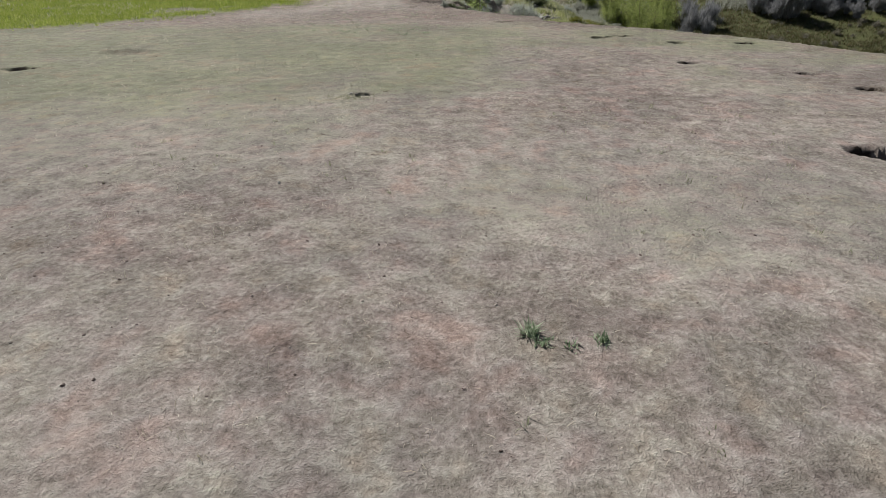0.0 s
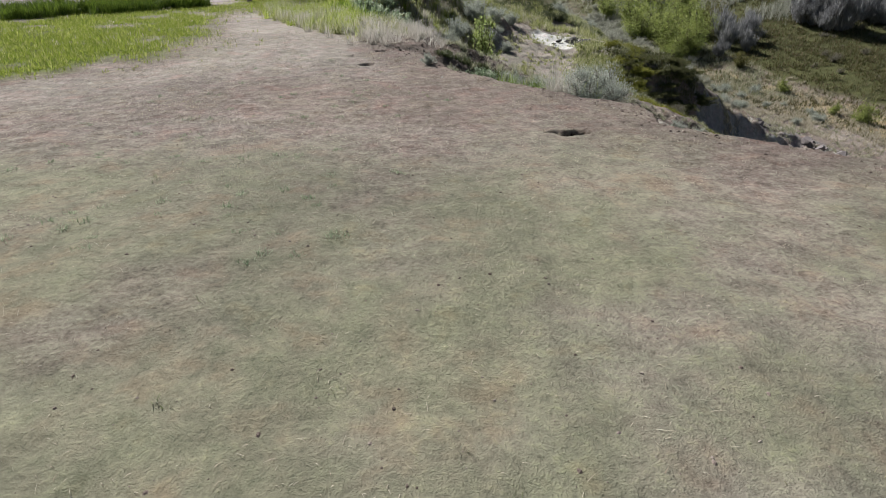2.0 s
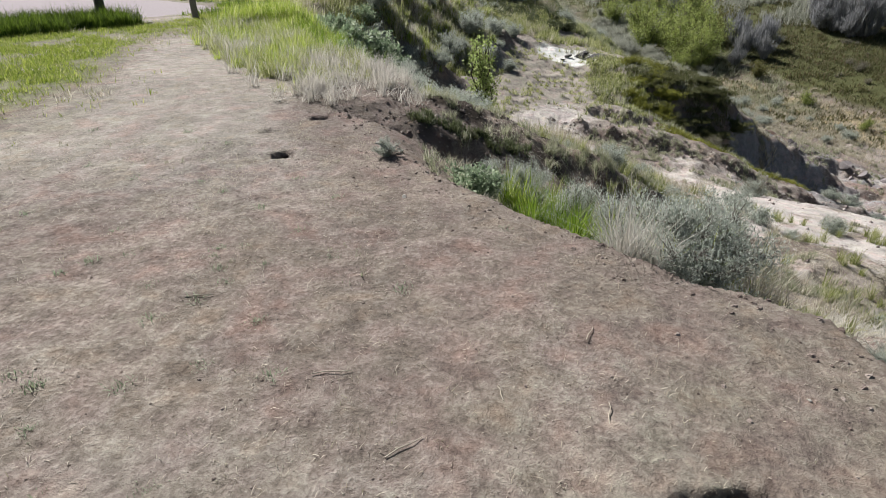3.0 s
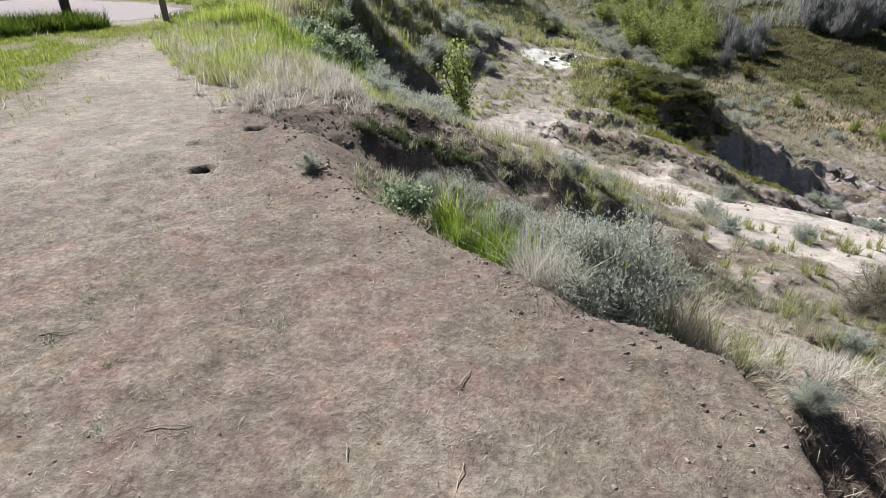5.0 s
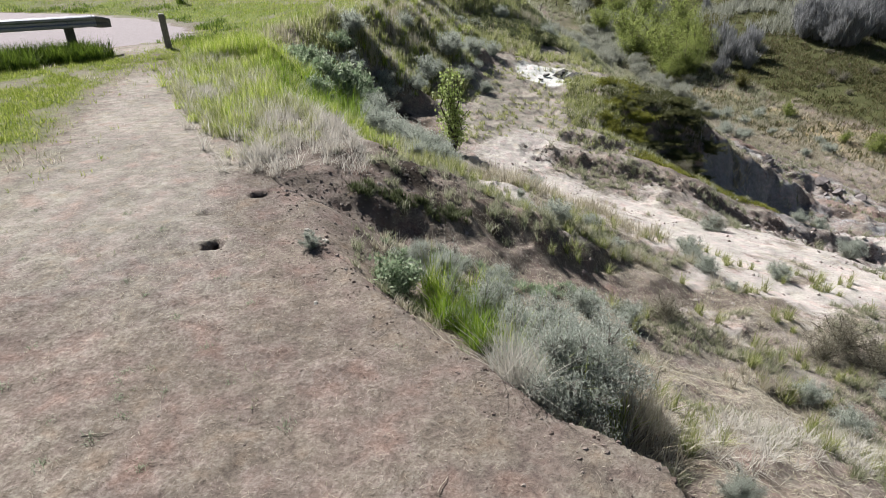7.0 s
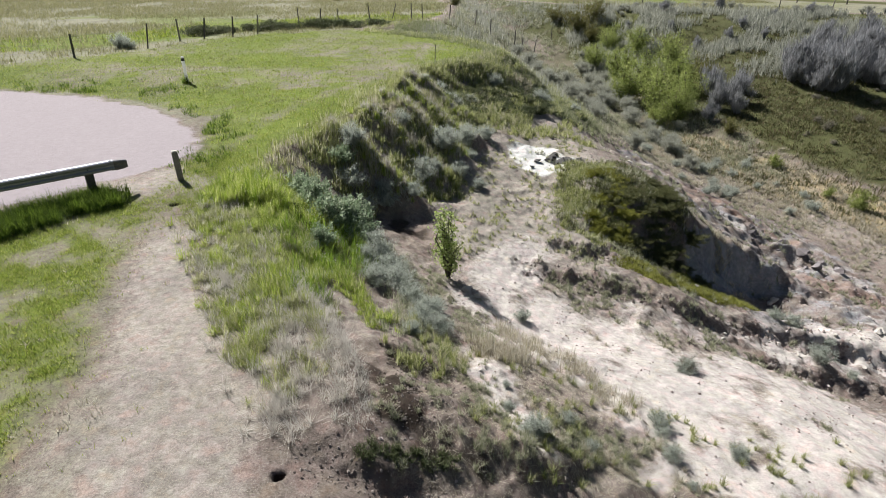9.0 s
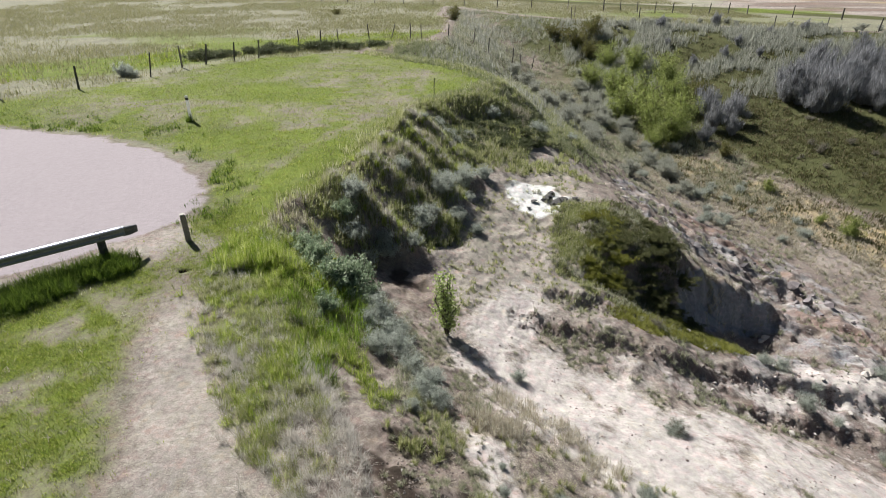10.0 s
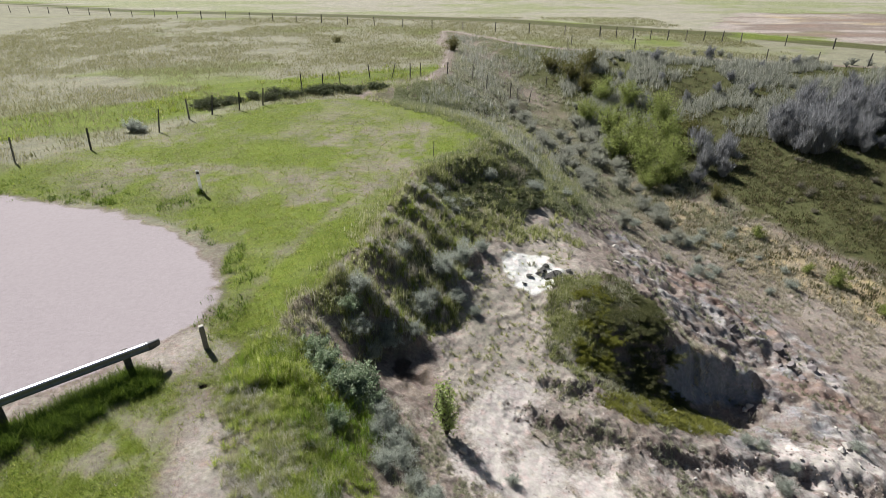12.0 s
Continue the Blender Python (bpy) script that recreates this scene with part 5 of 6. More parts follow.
for k, (x, y, s) in enumerate(((-1.45, 22.95, 1.25), (-0.95, 23.45, 1.3), (-1.9, 23.6, 1.1), (-0.6, 22.9, 0.9), (-1.4, 21.7, 0.8), (0.66, 14.2, 0.5), (-1.6, 26.3, 0.9), (0.62, 14.75, 0.3), (-1.2, 23.2, 1.1), (-0.75, 22.8, 1.0), (-2.3, 24.3, 0.9))):
    put(green_sages[k % 2], x, y, s, group="green sagebrush on the rim")
spots = [(-0.45, 22.5, 1.0), (-0.2, 22.3, 0.9), (0.25, 21.2, 0.9), (0.55, 20.4, 0.8), (0.85, 19.9, 0.8), (1.05, 19.4, 0.7), (0.0, 21.6, 1.1), (-0.2, 20.9, 0.9), (-0.5, 21.9, 0.8), (0.2, 22.1, 0.7), (-1.35, 26.8, 1.2), 
         (-0.9, 25.4, 0.9), (1.8, 28.7, 1.0), (2.4, 28.2, 0.7), (6.1, 20.2, 0.6), (2.9, 21.5, 0.5), (1.0, 20.3, 0.6), (0.75, 19.6, 0.7), (1.5, 15.0, 0.4), (0.6, 19.0, 0.5)]
for k in range(26):
    x, y = RNG.uniform(1.8, 6.5), RNG.uniform(13.6, 18.2)
    if abs(y - 16.0) > 0.5:
        spots.append((x, y, RNG.uniform(0.2, 0.55)))
for k in range(24):
    t = RNG.random() ** 1.3
    x, y = np.interp(t, [0, 0.35, 0.7, 1], [-1.9, -0.6, 0.6, 6.5]), np.interp(t, [0, 0.35, 0.7, 1], [25.5, 30.5, 36.8, 41.5])
    off = RNG.uniform(-0.1, 3.4)
    spots.append((x + off * 0.9, y - off * 0.25, RNG.uniform(0.5, 1.35)))
for k in range(22):
    spots.append((RNG.uniform(12.5, 22), RNG.uniform(37.5, 47), RNG.uniform(0.6, 1.2)))
for k in range(14):
    spots.append((RNG.uniform(11, 19), RNG.uniform(21.5, 25.8), RNG.uniform(0.4, 0.9)))
for k, (x, y, s) in enumerate(spots):
    put(sages[k % 3], x, y, s, group="sagebrush on the slopes")
spots = []
for k in range(30):
    t = RNG.random()
    spots.append((np.interp(t, [0, 0.5, 1], [10.5, 9.2, 7.0]) + 6 * RNG.random() ** 1.3, np.interp(t, [0, 0.5, 1], [43, 53, 66]) + RNG.uniform(-2, 2), RNG.uniform(0.6, 1.15)))
for k in range(26):
    t = RNG.random()
    spots.append((19 + 28 * t, 75.5 - 9.5 * t + RNG.normal(0, 1.3), RNG.uniform(0.4, 0.75)))
for k in range(30):
    spots.append((RNG.uniform(13, 19), RNG.uniform(48, 66), RNG.uniform(0.6, 1.1)))
for k, (x, y, s) in enumerate(spots):
    put(silvers[k % 2], x, y, s, group="silver sagebrush round the gully")
for k, (x, y, s) in enumerate(((1.62, 13.0, 1.0), (1.74, 13.1, 1.15), (1.6, 13.3, 1.1), (1.78, 13.4, 1.1), (1.52, 13.6, 1.0), (1.75, 13.8, 0.9), (1.28, 14.0, 0.9), (1.02, 14.5, 0.7), (0.03, 14.32, 0.26), (2.34, 12.42, 0.32), (0.78, 14.75, 0.6))):
    put(fine_sages[k % 2], x, y, s, group="sagebrush under the rim")
yellows = shrub("rabbitbrush", 190, 0.9, 0.6, 14, 260, 0.07, WILLOW, BARK, "yellow-green rabbitbrush on the gully floor", 0.6, 0.35, 0.2, 0.12)
for x, y, s in ((23.9, 39.0, 1.2), (21.8, 44.0, 0.9), (22.9, 40.2, 0.7), (25.0, 36.4, 1.0), (26.0, 35.5, 0.8)):
    put(yellows, x, y, s, group="rabbitbrush in the gully")
put(sages[1], -16.6, 44.5, 1.5, label="grey twiggy bush beside the old fence")
put(sages[2], -16.1, 44.3, 1.1, label="grey twiggy bush beside the old fence")
dark_bush = shrub("greasewood", 195, 0.55, 0.5, 20, 380, 0.024, DUSK, BARK, "dark twiggy bush on the clay slope", 0.6, 0.3, 0.3, 0.14)
for x, y, s in ((5.15, 15.4, 0.75), (5.4, 15.15, 0.65), (4.9, 15.25, 0.45), (6.15, 20.25, 0.6), (3.3, 15.5, 0.5), (7.4, 24.8, 0.6)):
    put(dark_bush, x, y, s, group="dark bushes on the clay slope")
shade_bush = [shrub("low_shrub", 198 + k, 0.4, 0.5, 18, 300, 0.05, DEEPGREEN, BARK, "low dark green shrub on the shaded slope", 0.45, 0.4, 0.1, 0.16) for k in range(2)]
for k in range(110):
    u, v = RNG.random(), RNG.uniform(0.08, 0.95)
    ax, ay = np.interp(u, [0, 0.3, 0.65, 1], [0.0, 1.4, 3.6, 6.0]), np.interp(u, [0, 0.3, 0.65, 1], [35.8, 36.9, 38.6, 40.5])
    bx, by = np.interp(u, [0, 0.3, 0.65, 1], [1.5, 2.5, 4.4, 6.4]), np.interp(u, [0, 0.3, 0.65, 1], [34.4, 34.0, 35.6, 37.7])
    put(shade_bush[k % 2], ax + v * (bx - ax), ay + v * (by - ay), RNG.uniform(0.5, 1.15), squash=0.8, group="low shrubs under the crest")
for k in range(60):
    v = RNG.random()
    put(dark_bush, RNG.uniform(24, 44), RNG.uniform(43, 55) - 0.1 * 20 * v, RNG.uniform(0.3, 0.9), group="low bushes on the far slope", label="low dark olive bush on the far slope")
for k in range(30):
    t = RNG.random()
    put(shade_bush[k % 2], float(np.interp(t, [0, 0.4, 0.75, 1], [-15, -10.5, -6, -2])) + RNG.normal(0, 0.4), float(np.interp(t, [0, 0.4, 0.75, 1], [50.5, 54.0, 55.8, 57])) + RNG.normal(0, 0.5), RNG.uniform(1.0, 2.0), squash=0.75, group="low bushes behind the fence", label="low dark green bush behind the old fence")
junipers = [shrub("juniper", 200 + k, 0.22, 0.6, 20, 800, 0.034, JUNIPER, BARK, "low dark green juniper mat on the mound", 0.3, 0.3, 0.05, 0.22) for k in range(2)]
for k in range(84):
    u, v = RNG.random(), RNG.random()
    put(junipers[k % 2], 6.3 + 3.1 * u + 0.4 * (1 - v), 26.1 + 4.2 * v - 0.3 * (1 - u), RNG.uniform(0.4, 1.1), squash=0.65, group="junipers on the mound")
# lighter juniper on the left of the mound, sunlight painted in the leaf colour
lit_mats = shrub("mat_juniper", 205, 0.22, 0.5, 18, 420, 0.04, MAT_GREEN, BARK, "juniper mat on the mound, sunlight put into its lighter olive leaves", 0.3, 0.3, 0.05, 0.22)
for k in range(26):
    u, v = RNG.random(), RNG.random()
    put(lit_mats, 5.6 + 1.5 * u + 0.5 * v, 26.2 + 4.0 * v, RNG.uniform(0.4, 1.1), group="sunlit junipers on the mound")
sapling = shrub("poplar_sapling", 210, 1.85, 0.42, 10, 200, 0.058, SAPLING, BARK, "slender green poplar sapling on the clay bench", 0.6, 0.75, 0.15, 0.07)
put(sapling, 1.28, 22.8, 1.0)


# ---- stones ----
def stone_mesh(name, seed, mat, flat=0.7, cuts=11):
    """An angular block: a ball cut by random planes."""
    rng = random.Random(seed)
    bm = bmesh.new()
    bmesh.ops.create_icosphere(bm, subdivisions=3, radius=0.5)
    for _ in range(cuts):
        n = Vector((rng.gauss(0, 1), rng.gauss(0, 1), rng.gauss(0, 0.8))).normalized()
        got = bmesh.ops.bisect_plane(bm, geom=bm.verts[:] + bm.edges[:] + bm.faces[:], plane_co=n * rng.uniform(0.2, 0.36), plane_no=n, clear_outer=True)
        edges = [e for e in got["geom_cut"] if isinstance(e, bmesh.types.BMEdge)]
        if edges:
            bmesh.ops.holes_fill(bm, edges=edges)
    bmesh.ops.triangulate(bm, faces=bm.faces[:])
    for v in bm.verts:
        v.co += Vector((rng.gauss(0, 1), rng.gauss(0, 1), rng.gauss(0, 1))) * 0.01
        v.co.z *= flat
    return bm_mesh(name, bm, mat)


def stones(name, meshes, places, label, group):
    for k, (x, y, s) in enumerate(places):
        ob = new(name, meshes[k % len(meshes)])
        ob.matrix_basis = pose(x, y, on_ground(x, y) + 0.12 * s, RNG.uniform(-20, 20), RNG.uniform(-20, 20), RNG.uniform(0, 360)) @ Matrix.Diagonal((s, s * RNG.uniform(0.7, 1.1), s, 1))
        tagged(ob, label, "rock", group)


greys_m = [stone_mesh("rock", 300 + k, STONE) for k in range(5)]
pale_m = [stone_mesh("rock", 320 + k, PALESTONE) for k in range(3)]
places = []
for k in range(52):
    t = RNG.random() ** 0.5
    places.append((np.interp(t, [0, 0.4, 1], [11.0, 13.5, 18.0]) + RNG.normal(0, 0.6), np.interp(t, [0, 0.4, 1], [37.0, 34.0, 30.4]) + RNG.normal(0, 0.7), (0.08 + 0.4 * RNG.random() ** 2.6) * (1.2 if t > 0.5 else 0.8)))
stones("rock", greys_m, places, "broken dark grey rock on the eroded outcrop", "rocks of the outcrop")
places = [(13.2, 28.2, 0.35), (12.9, 28.0, 0.25), (15.3, 25.8, 0.45), (14.8, 25.4, 0.3), (1.7, 22.2, 0.25), (1.95, 22.0, 0.2), (10.4, 37.6, 0.5), (9.2, 33.9, 0.35)]
for k in range(40):
    places.append((RNG.uniform(8, 17), RNG.uniform(22, 27), RNG.uniform(0.06, 0.22)))
for k in range(30):
    places.append((RNG.uniform(1.2, 4.5), RNG.uniform(17.5, 23), RNG.uniform(0.03, 0.09)))
stones("rock", pale_m, places, "pale clay-coloured rock lying on the slope", "pale rocks on the slope")
char_m = [stone_mesh("fire_stone", 340 + k, CHAR, 0.45) for k in range(3)]
stones("fire_stone", char_m, ((4.72, 30.94, 0.32), (5.3, 31.35, 0.5), (5.62, 31.0, 0.55), (5.85, 31.1, 0.4), (5.5, 31.7, 0.3), (5.15, 31.15, 0.35), (6.4, 31.45, 0.28), (5.4, 30.85, 0.35), (4.45, 30.35, 0.22)), "charred black stone on pale ash", "fire ring stones")


def clods():
    """Crumbs of soil and small stones on the trodden flat."""
    x, y = RNG.uniform(-4, 4.5, 45000), RNG.uniform(1, 17.5, 45000)
    d = ground_z(x, y, GD)
    edge = np.exp(-np.abs(d) / 0.35)
    keep = (RNG.random(45000) < 0.22 + 0.7 * edge) & (d > -1.2)
    x, y = x[keep], y[keep]
    n = len(x)
    s = 0.0022 + 0.006 * RNG.random(n) ** 5 + 0.015 * edge[keep] * RNG.random(n) ** 2.5
    ring = np.linspace(0, 2 * np.pi, 6, endpoint=False)
    base = np.array([(math.cos(q), math.sin(q), 0) for q in ring] + [(0.5 * math.cos(q + 0.5), 0.5 * math.sin(q + 0.5), 0.62) for q in ring], float)
    v = base[None] * s[:, None, None] * RNG.uniform(0.7, 1.3, (n, 12, 1))
    v[..., 0] *= RNG.uniform(0.7, 1.5, (n, 1))
    a = RNG.uniform(0, 6.28, n)
    c, sn = np.cos(a)[:, None], np.sin(a)[:, None]
    v = np.stack([v[..., 0] * c - v[..., 1] * sn, v[..., 0] * sn + v[..., 1] * c, v[..., 2]], -1)
    v += np.stack([x, y, ground_z(x, y) - 0.05 * s], -1)[:, None]
    k = np.arange(n)[:, None] * 12
    f = np.concatenate([k + [q, (q + 1) % 6, 6 + (q + 1) % 6, 6 + q] for q in range(6)] + [k + [6, 7, 8, 9], k + [6, 9, 10, 11]], 0)
    tagged(new("soil_clods", mesh_of("soil_clods", v.reshape(-1, 3), f, CRUMB)), "loose crumbs of brown soil on the flat", "soil", kind="stuff")


def ledge_blocks():
    """Broken soil blocks along the eroded ledges."""
    pts = []
    for name, n in (("scarp_foot", 620), ("scarp_ledge_foot", 110), ("scarp_low_foot", 200), ("scarp_spur_foot", 260)):
        pts.append(along(n, [q[:2] for q in LOW[name]], 0.28))
    pts.append(along(520, [(0.2, 16.1), (1.0, 16.5), (0.5, 17.3), (1.3, 17.5), (0.5, 18.2)], 0.4))
    pts = np.concatenate(pts)
    n = len(pts)
    s = (0.008 + 0.05 * RNG.random(n) ** 3) * ramp(14, 24, pts[:, 1]) + 0.008 + 0.016 * RNG.random(n)
    base = np.array([(1, 0.2, 0), (0.1, 1, 0.1), (-1, -0.1, 0), (0, -1, 0.1), (0.2, 0.1, 0.8), (0, 0, -0.8)], float)
    v = base[None] * s[:, None, None] * RNG.uniform(0.5, 1.3, (n, 6, 1))
    a = RNG.uniform(0, 6.28, n)
    co, sn = np.cos(a)[:, None], np.sin(a)[:, None]
    v = np.stack([v[..., 0] * co - v[..., 1] * sn, v[..., 0] * sn + v[..., 1] * co, v[..., 2]], -1) + pts[:, None]
    k = np.arange(n)[:, None] * 6
    f = np.concatenate([k + t for t in ([0, 1, 4], [1, 2, 4], [2, 3, 4], [3, 0, 4], [1, 0, 5], [2, 1, 5], [3, 2, 5], [0, 3, 5])], 0)
    tagged(new("ledge_soil", mesh_of("ledge_soil", v.reshape(-1, 3), f, SOILBLOCK)), "crumbling dark soil blocks along the eroded ledges", "soil", kind="stuff")


ledge_blocks()


def rubble():
    """Broken clay and small stones over the eroded slopes."""
    n = 44000
    x, y = RNG.uniform(0.3, 19, n), RNG.uniform(15.5, 38, n)
    z, d = ground_z(x, y), ground_z(x, y, GD)
    c = covers(x, y, z, d, np.full(n, 0.3))
    keep = RNG.random(n) < c["inner"] * (1 - c["back"]) * (1 - 0.8 * c["mound"]) * (0.25 + 0.75 * ramp(-0.1, 0.4, fbm(x, y, 1.0, 3, 88))) * (0.4 + 0.35 * c["rocks"] + 0.4 * ramp(26, 22, y)) * (1 - 0.45 * ramp(0.3, 0.7, c["clay"]))
    x, y = x[keep], y[keep]
    n = len(x)
    s = 0.007 + 0.03 * RNG.random(n) ** 4 + 0.035 * c["rocks"][keep] * RNG.random(n) ** 3
    base = np.array([(1, 0, 0), (0, 1, 0), (-1, 0, 0), (0, -1, 0), (0.1, 0.1, 0.8), (0, 0, -0.6)], float)
    v = base[None] * s[:, None, None] * RNG.uniform(0.5, 1.4, (n, 6, 1))
    a = RNG.uniform(0, 6.28, n)
    co, sn = np.cos(a)[:, None], np.sin(a)[:, None]
    v = np.stack([v[..., 0] * co - v[..., 1] * sn, v[..., 0] * sn + v[..., 1] * co, v[..., 2]], -1)
    v += np.stack([x, y, ground_z(x, y) + 0.15 * s], -1)[:, None]
    k = np.arange(n)[:, None] * 6
    f = np.concatenate([k + t for t in ([0, 1, 4], [1, 2, 4], [2, 3, 4], [3, 0, 4], [1, 0, 5], [2, 1, 5], [3, 2, 5], [0, 3, 5])], 0)
    tagged(new("clay_rubble", mesh_of("clay_rubble", v.reshape(-1, 3), f, RUBBLE)), "broken clay rubble and small stones on the slopes", "rubble", kind="stuff")


clods()
rubble()
stones("pebble", [stone_mesh("pebble", 360 + k, PALESTONE) for k in range(2)], [(0.12, 14.42, 0.07), (-0.83, 5.13, 0.05), (-0.05, 14.6, 0.05), (0.2, 13.6, 0.035), (1.6, 11.9, 0.02), (0.4, 4.4, 0.025), (-0.9, 2.9, 0.03)], "small pale stone lying on the soil", "stones on the flat")


def stick(x, y, turn, length, thick=0.0022):
    pts = [(-length / 2, 0, 0), (-length / 6, 0.03 * length, 0.004), (length / 5, -0.02 * length, 0.006), (length / 2, 0.03 * length, 0)]
    v, f = tube(pts, thick, thick * 0.6, 5)
    ob = new("stick", mesh_of("stick", v, f, DRYSTICK, True))
    ob.matrix_basis = pose(x, y, on_ground(x, y) + thick * 1.5, 0, 0, turn)
    tagged(ob, "thin dry stick lying on the soil", "stick", "dry sticks on the flat")


for x, y, turn, ln in ((0.05, 12.05, 5, 0.14), (0.32, 11.72, 35, 0.13), (0.95, 11.85, 75, 0.1), (0.98, 12.25, 60, 0.09), (0.62, 11.95, 100, 0.07), (-0.6, 12.55, 10, 0.12), (-0.2, 3.1, 80, 0.1)):
    stick(x, y, turn, ln)


# ---- posts, rail and fences ----
def box(bm, sx, sy, sz, at=(0, 0, 0), bevel=0.0):
    made = bmesh.ops.create_cube(bm, size=1.0)["verts"]
    bmesh.ops.scale(bm, vec=(sx, sy, sz), verts=made)
    bmesh.ops.translate(bm, vec=at, verts=made)
    if bevel:
        edges = list({e for v in made for e in v.link_edges})
        bmesh.ops.bevel(bm, geom=edges, offset=bevel, segments=2, affect="EDGES")


def bollard():
    x, y = -5.05, 23.88
    ob = thing("bollard", (x, y, on_ground(x, y) - 0.05), "weathered grey timber bollard beside the worn path", "post", turn=28, lean=(0.5, -1))
    bm = bmesh.new()
    box(bm, 0.13, 0.13, 0.74, (0, 0, 0.37), 0.012)
    part("post", bm_mesh("post", bm, OLDWOOD), ob)
    bm = bmesh.new()
    box(bm, 0.118, 0.118, 0.03, (0, 0, 0.754), 0.012)
    part("cap", bm_mesh("cap", bm, PALESTONE), ob, "paler top piece of the post")


bollard()


def guide_post():
    x, y = -9.05, 34.6
    ob = thing("guide_post", (x, y, on_ground(x, y) - 0.03), "white plastic guide post with a black band in the grass", "post", turn=20)
    for name, z0, z1, mat in (("shaft", 0.0, 0.6, WHITE), ("sleeve", 0.6, 0.86, WHITE), ("band", 0.86, 0.97, BLACK), ("tip", 0.97, 1.04, WHITE)):
        bm = bmesh.new()
        box(bm, 0.12, 0.09, z1 - z0 - 0.002, (0, 0, (z0 + z1) / 2), 0.01)
        part(name, bm_mesh(name, bm, mat), ob)


guide_post()
blades(along(16, [(-9.1, 34.5), (-8.95, 34.55)], 0.1), 14, 0.3, 0.012, 0.06, 0.4, VERGE, "post_tuft", "dark green tuft at the guide post's foot")


def stake():
    x, y = 0.98, 39.3
    ob = thing("stake", (x, y, on_ground(x, y) - 0.05), "thin dark metal stake standing on the rim", "post", lean=(1, 1))
    v, f = tube([(0, 0, 0), (0, 0, 0.5), (0.005, 0, 0.85)], 0.02, 0.018, 6)
    part("shaft", mesh_of("shaft", v, f, DARKWOOD), ob)


stake()


def guard_rail():
    a, way = Vector((-6.14, 23.17, 0)), Vector((-0.766, -0.643, 0))
    ob = thing("guard_rail", (a.x, a.y, 0.06), "galvanised steel guard rail on dark timber posts at the lot's edge", "guard rail", turn=math.degrees(math.atan2(way.y, way.x)))
    wave = [(-0.04, 0.11), (0.02, 0.105), (0.05, 0.085), (0.05, 0.045), (0.035, 0.02), (0.035, -0.02), (0.05, -0.045), (0.05, -0.085), (0.02, -0.105), (-0.04, -0.11)]
    prof = wave + [(d - 0.014, h * 0.97) for d, h in reversed(wave)]
    xs = [0.0] + [0.25 + 1.3 * k for k in range(11)]
    m, n = len(prof), len(xs)
    verts, faces = [], []
    for k, x in enumerate(xs):
        verts += [(x, 0.085 + d, 0.65 + h) for d, h in prof]
    for k in range(n - 1):
        for q in range(m):
            faces.append((k * m + q, (k + 1) * m + q, (k + 1) * m + (q + 1) % m, k * m + (q + 1) % m))
    beam = part("beam", mesh_of("beam", verts, faces, STEEL), ob, "galvanised wave-shaped steel beam")
    # flared end piece, bowed towards the lot
    verts, faces = [], []
    for k in range(7):
        t = k / 6
        x, y, f = 0.06 - 0.36 * t, 0.085 - 0.14 * t * t, 1.06 - 0.3 * t * t
        verts += [(x, y + d * (1 - 0.6 * t), 0.65 - 0.06 * t + h * f) for d, h in prof]
    for k in range(6):
        for q in range(m):
            faces.append((k * m + q, k * m + (q + 1) % m, (k + 1) * m + (q + 1) % m, (k + 1) * m + q))
    part("end_piece", mesh_of("end_piece", verts, faces, DARKSTEEL), beam, "dark flared end piece")
    for k in range(5):
        bm = bmesh.new()
        box(bm, 0.16, 0.15, 0.94, (0.5 + 2.6 * k, 0.0, 0.27), 0.01)
        part("post", bm_mesh("post", bm, DARKWOOD), ob, "dark timber post")
        bm = bmesh.new()
        bmesh.ops.create_uvsphere(bm, u_segments=10, v_segments=6, radius=0.024)
        bmesh.ops.translate(bm, vec=(0.5 + 2.6 * k, 0.12, 0.65), verts=bm.verts)
        part("bolt", bm_mesh("bolt", bm, STEEL, True), beam)


guard_rail()


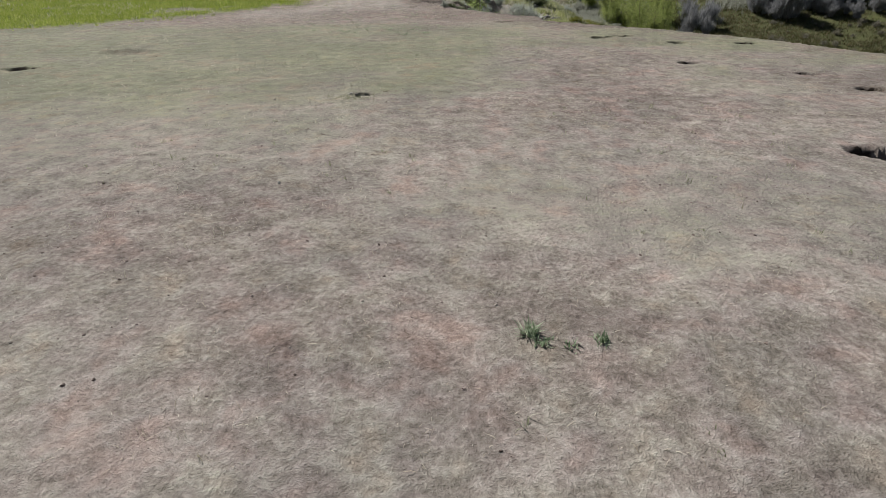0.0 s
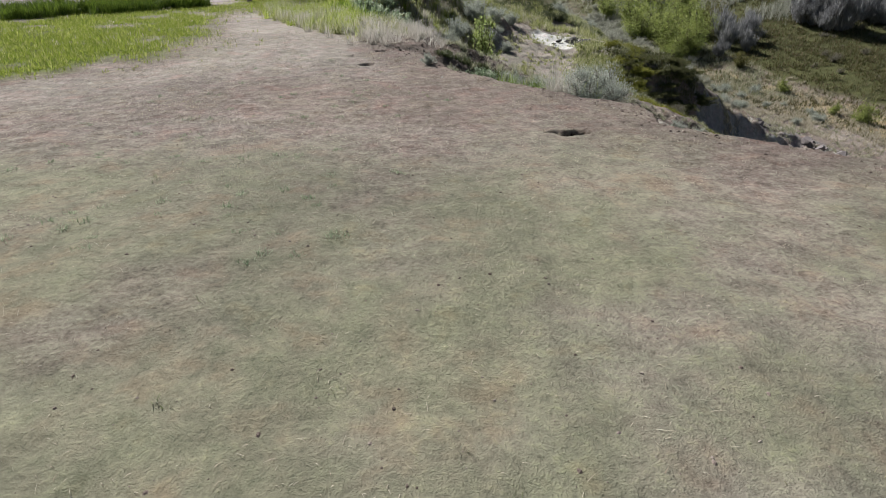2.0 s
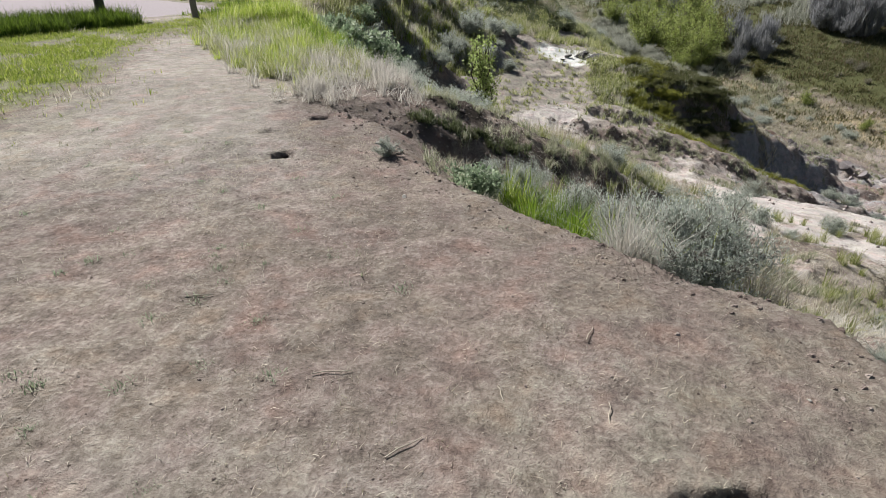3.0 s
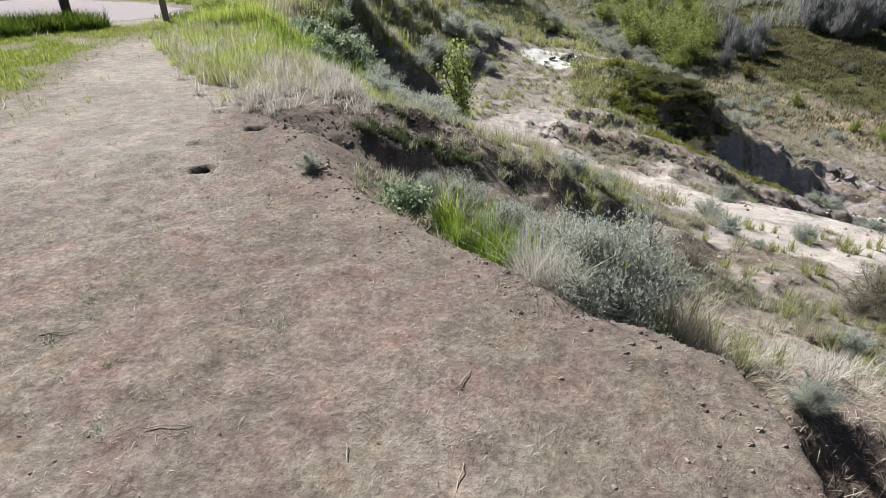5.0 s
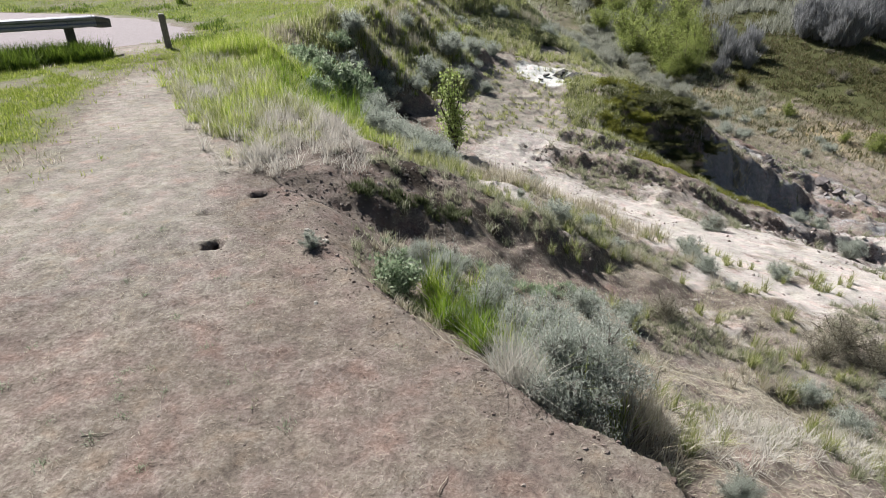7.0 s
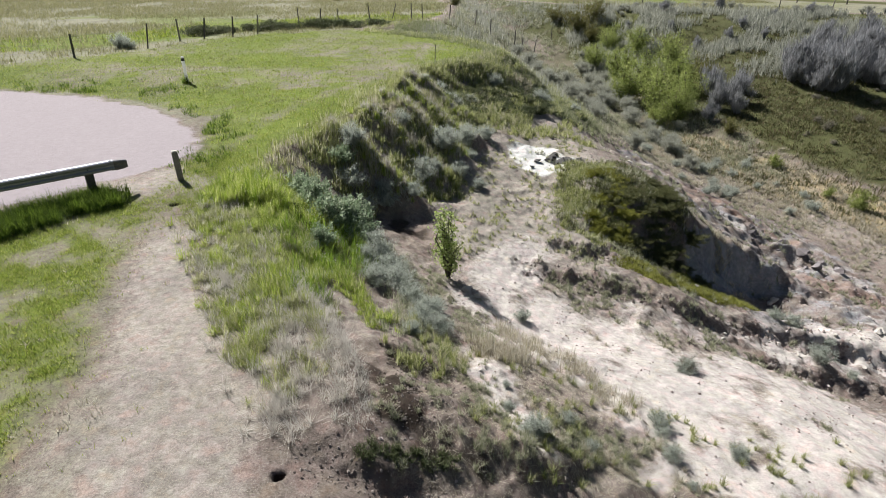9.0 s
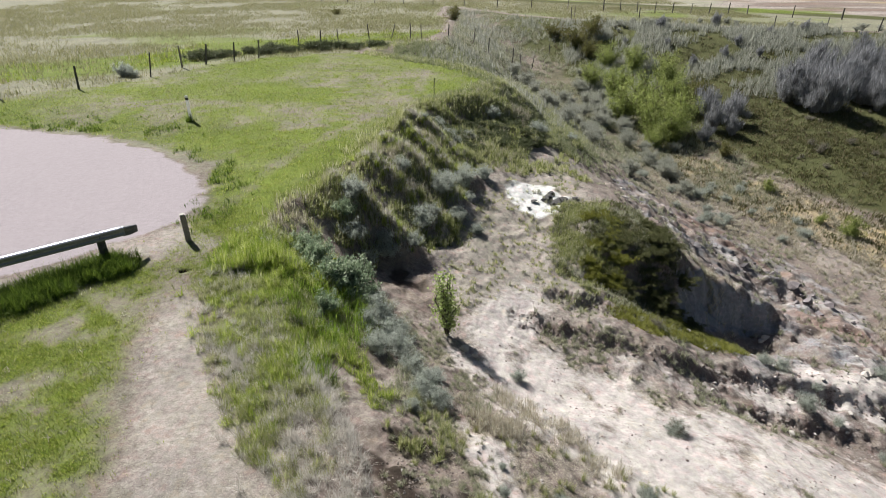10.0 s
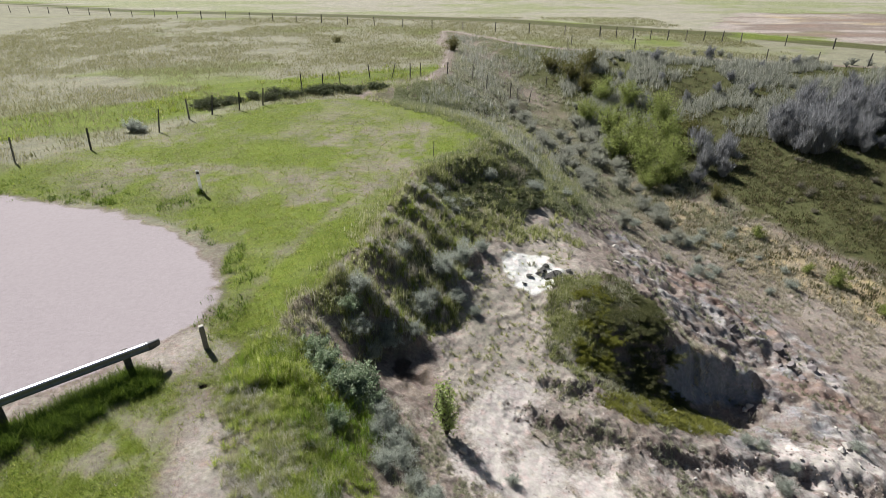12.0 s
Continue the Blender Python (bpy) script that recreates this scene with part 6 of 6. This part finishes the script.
def fence(places, label, tall, thick, seed, wires=3, lean=4.0):
    """Timber posts, each with its own lean, and sagging wires between them."""
    rng = random.Random(seed)
    x0, y0 = places[0]
    ob = thing("fence", (x0, y0, 0), label, "fence")
    tops = []
    for k, (x, y) in enumerate(places):
        h = tall * rng.uniform(0.9, 1.08)
        lx, ly = rng.gauss(0, lean), rng.gauss(0, lean)
        z = on_ground(x, y)
        foot = Vector((x - x0, y - y0, z - 0.1))
        up = Vector((math.tan(radians(lx)), math.tan(radians(ly)), 1)) * (h + 0.1)
        r = thick * rng.uniform(0.8, 1.2)
        v, f = tube([foot, foot + up * 0.5, foot + up * 0.985, foot + up], r, r * 0.85, 7)
        me = mesh_of("post", v, f, DARKWOOD if k % 3 else OLDWOOD)
        part("post", me, ob)
        tops.append((foot, up))
    for w in range(wires):
        frac = 0.4 + 0.5 * w / max(1, wires - 1)
        pts = []
        for k, (foot, up) in enumerate(tops):
            pts.append(foot + up * frac)
            if k + 1 < len(tops):
                nxt = tops[k + 1][0] + tops[k + 1][1] * frac
                pts.append((foot + up * frac) * 0.5 + nxt * 0.5 - Vector((0, 0, 0.03)))
        v, f = tube([tuple(q) for q in pts], 0.0035, 0.0035, 3)
        part("wire", mesh_of("wire", v, f, RUSTY), ob, "thin rusty wire")


fence([(-34, 30.5), (-26, 35.2), (-22.2, 37.0), (-19.7, 38.7), (-17.1, 40.8), (-15.0, 44.2), (-14.4, 47.2), (-13.4, 48.4), (-12.0, 49.6), (-10.85, 51.1), (-9.0, 55.4), (-7.7, 56.7), (-6.45, 57.8), (-4.3, 60.2), (-2.6, 60.9), (-1.0, 61.3),
       (-0.1, 61.8), (2.2, 63.5), (4.5, 64.6), (5.8, 63.6), (8.3, 66.0), (9.2, 66.8), (10.4, 67.6), (12.6, 70.9), (14.6, 75.0), (16.4, 79.0)], "old fence of leaning grey posts and wire across the meadow", 1.25, 0.048, 5, 3, 6.0)
far = []
for k in range(46):
    t = k / 45
    far.append((float(np.interp(t, [0, 0.35, 0.62, 0.8, 1], [-110, -32, 23, 39, 74])), float(np.interp(t, [0, 0.35, 0.62, 0.8, 1], [146, 118, 91, 84.6, 58]))))
fence(far, "long far fence of dark posts beside the field road", 1.3, 0.07, 6, 2, 2.0)
fence([(17.5, 82.5), (24, 79), (34.9, 70.9), (38.5, 68.3), (42.5, 66.8), (47, 65.2), (56, 61.5)], "sparse fence posts along the far rim", 1.2, 0.06, 7, 2, 3.0)
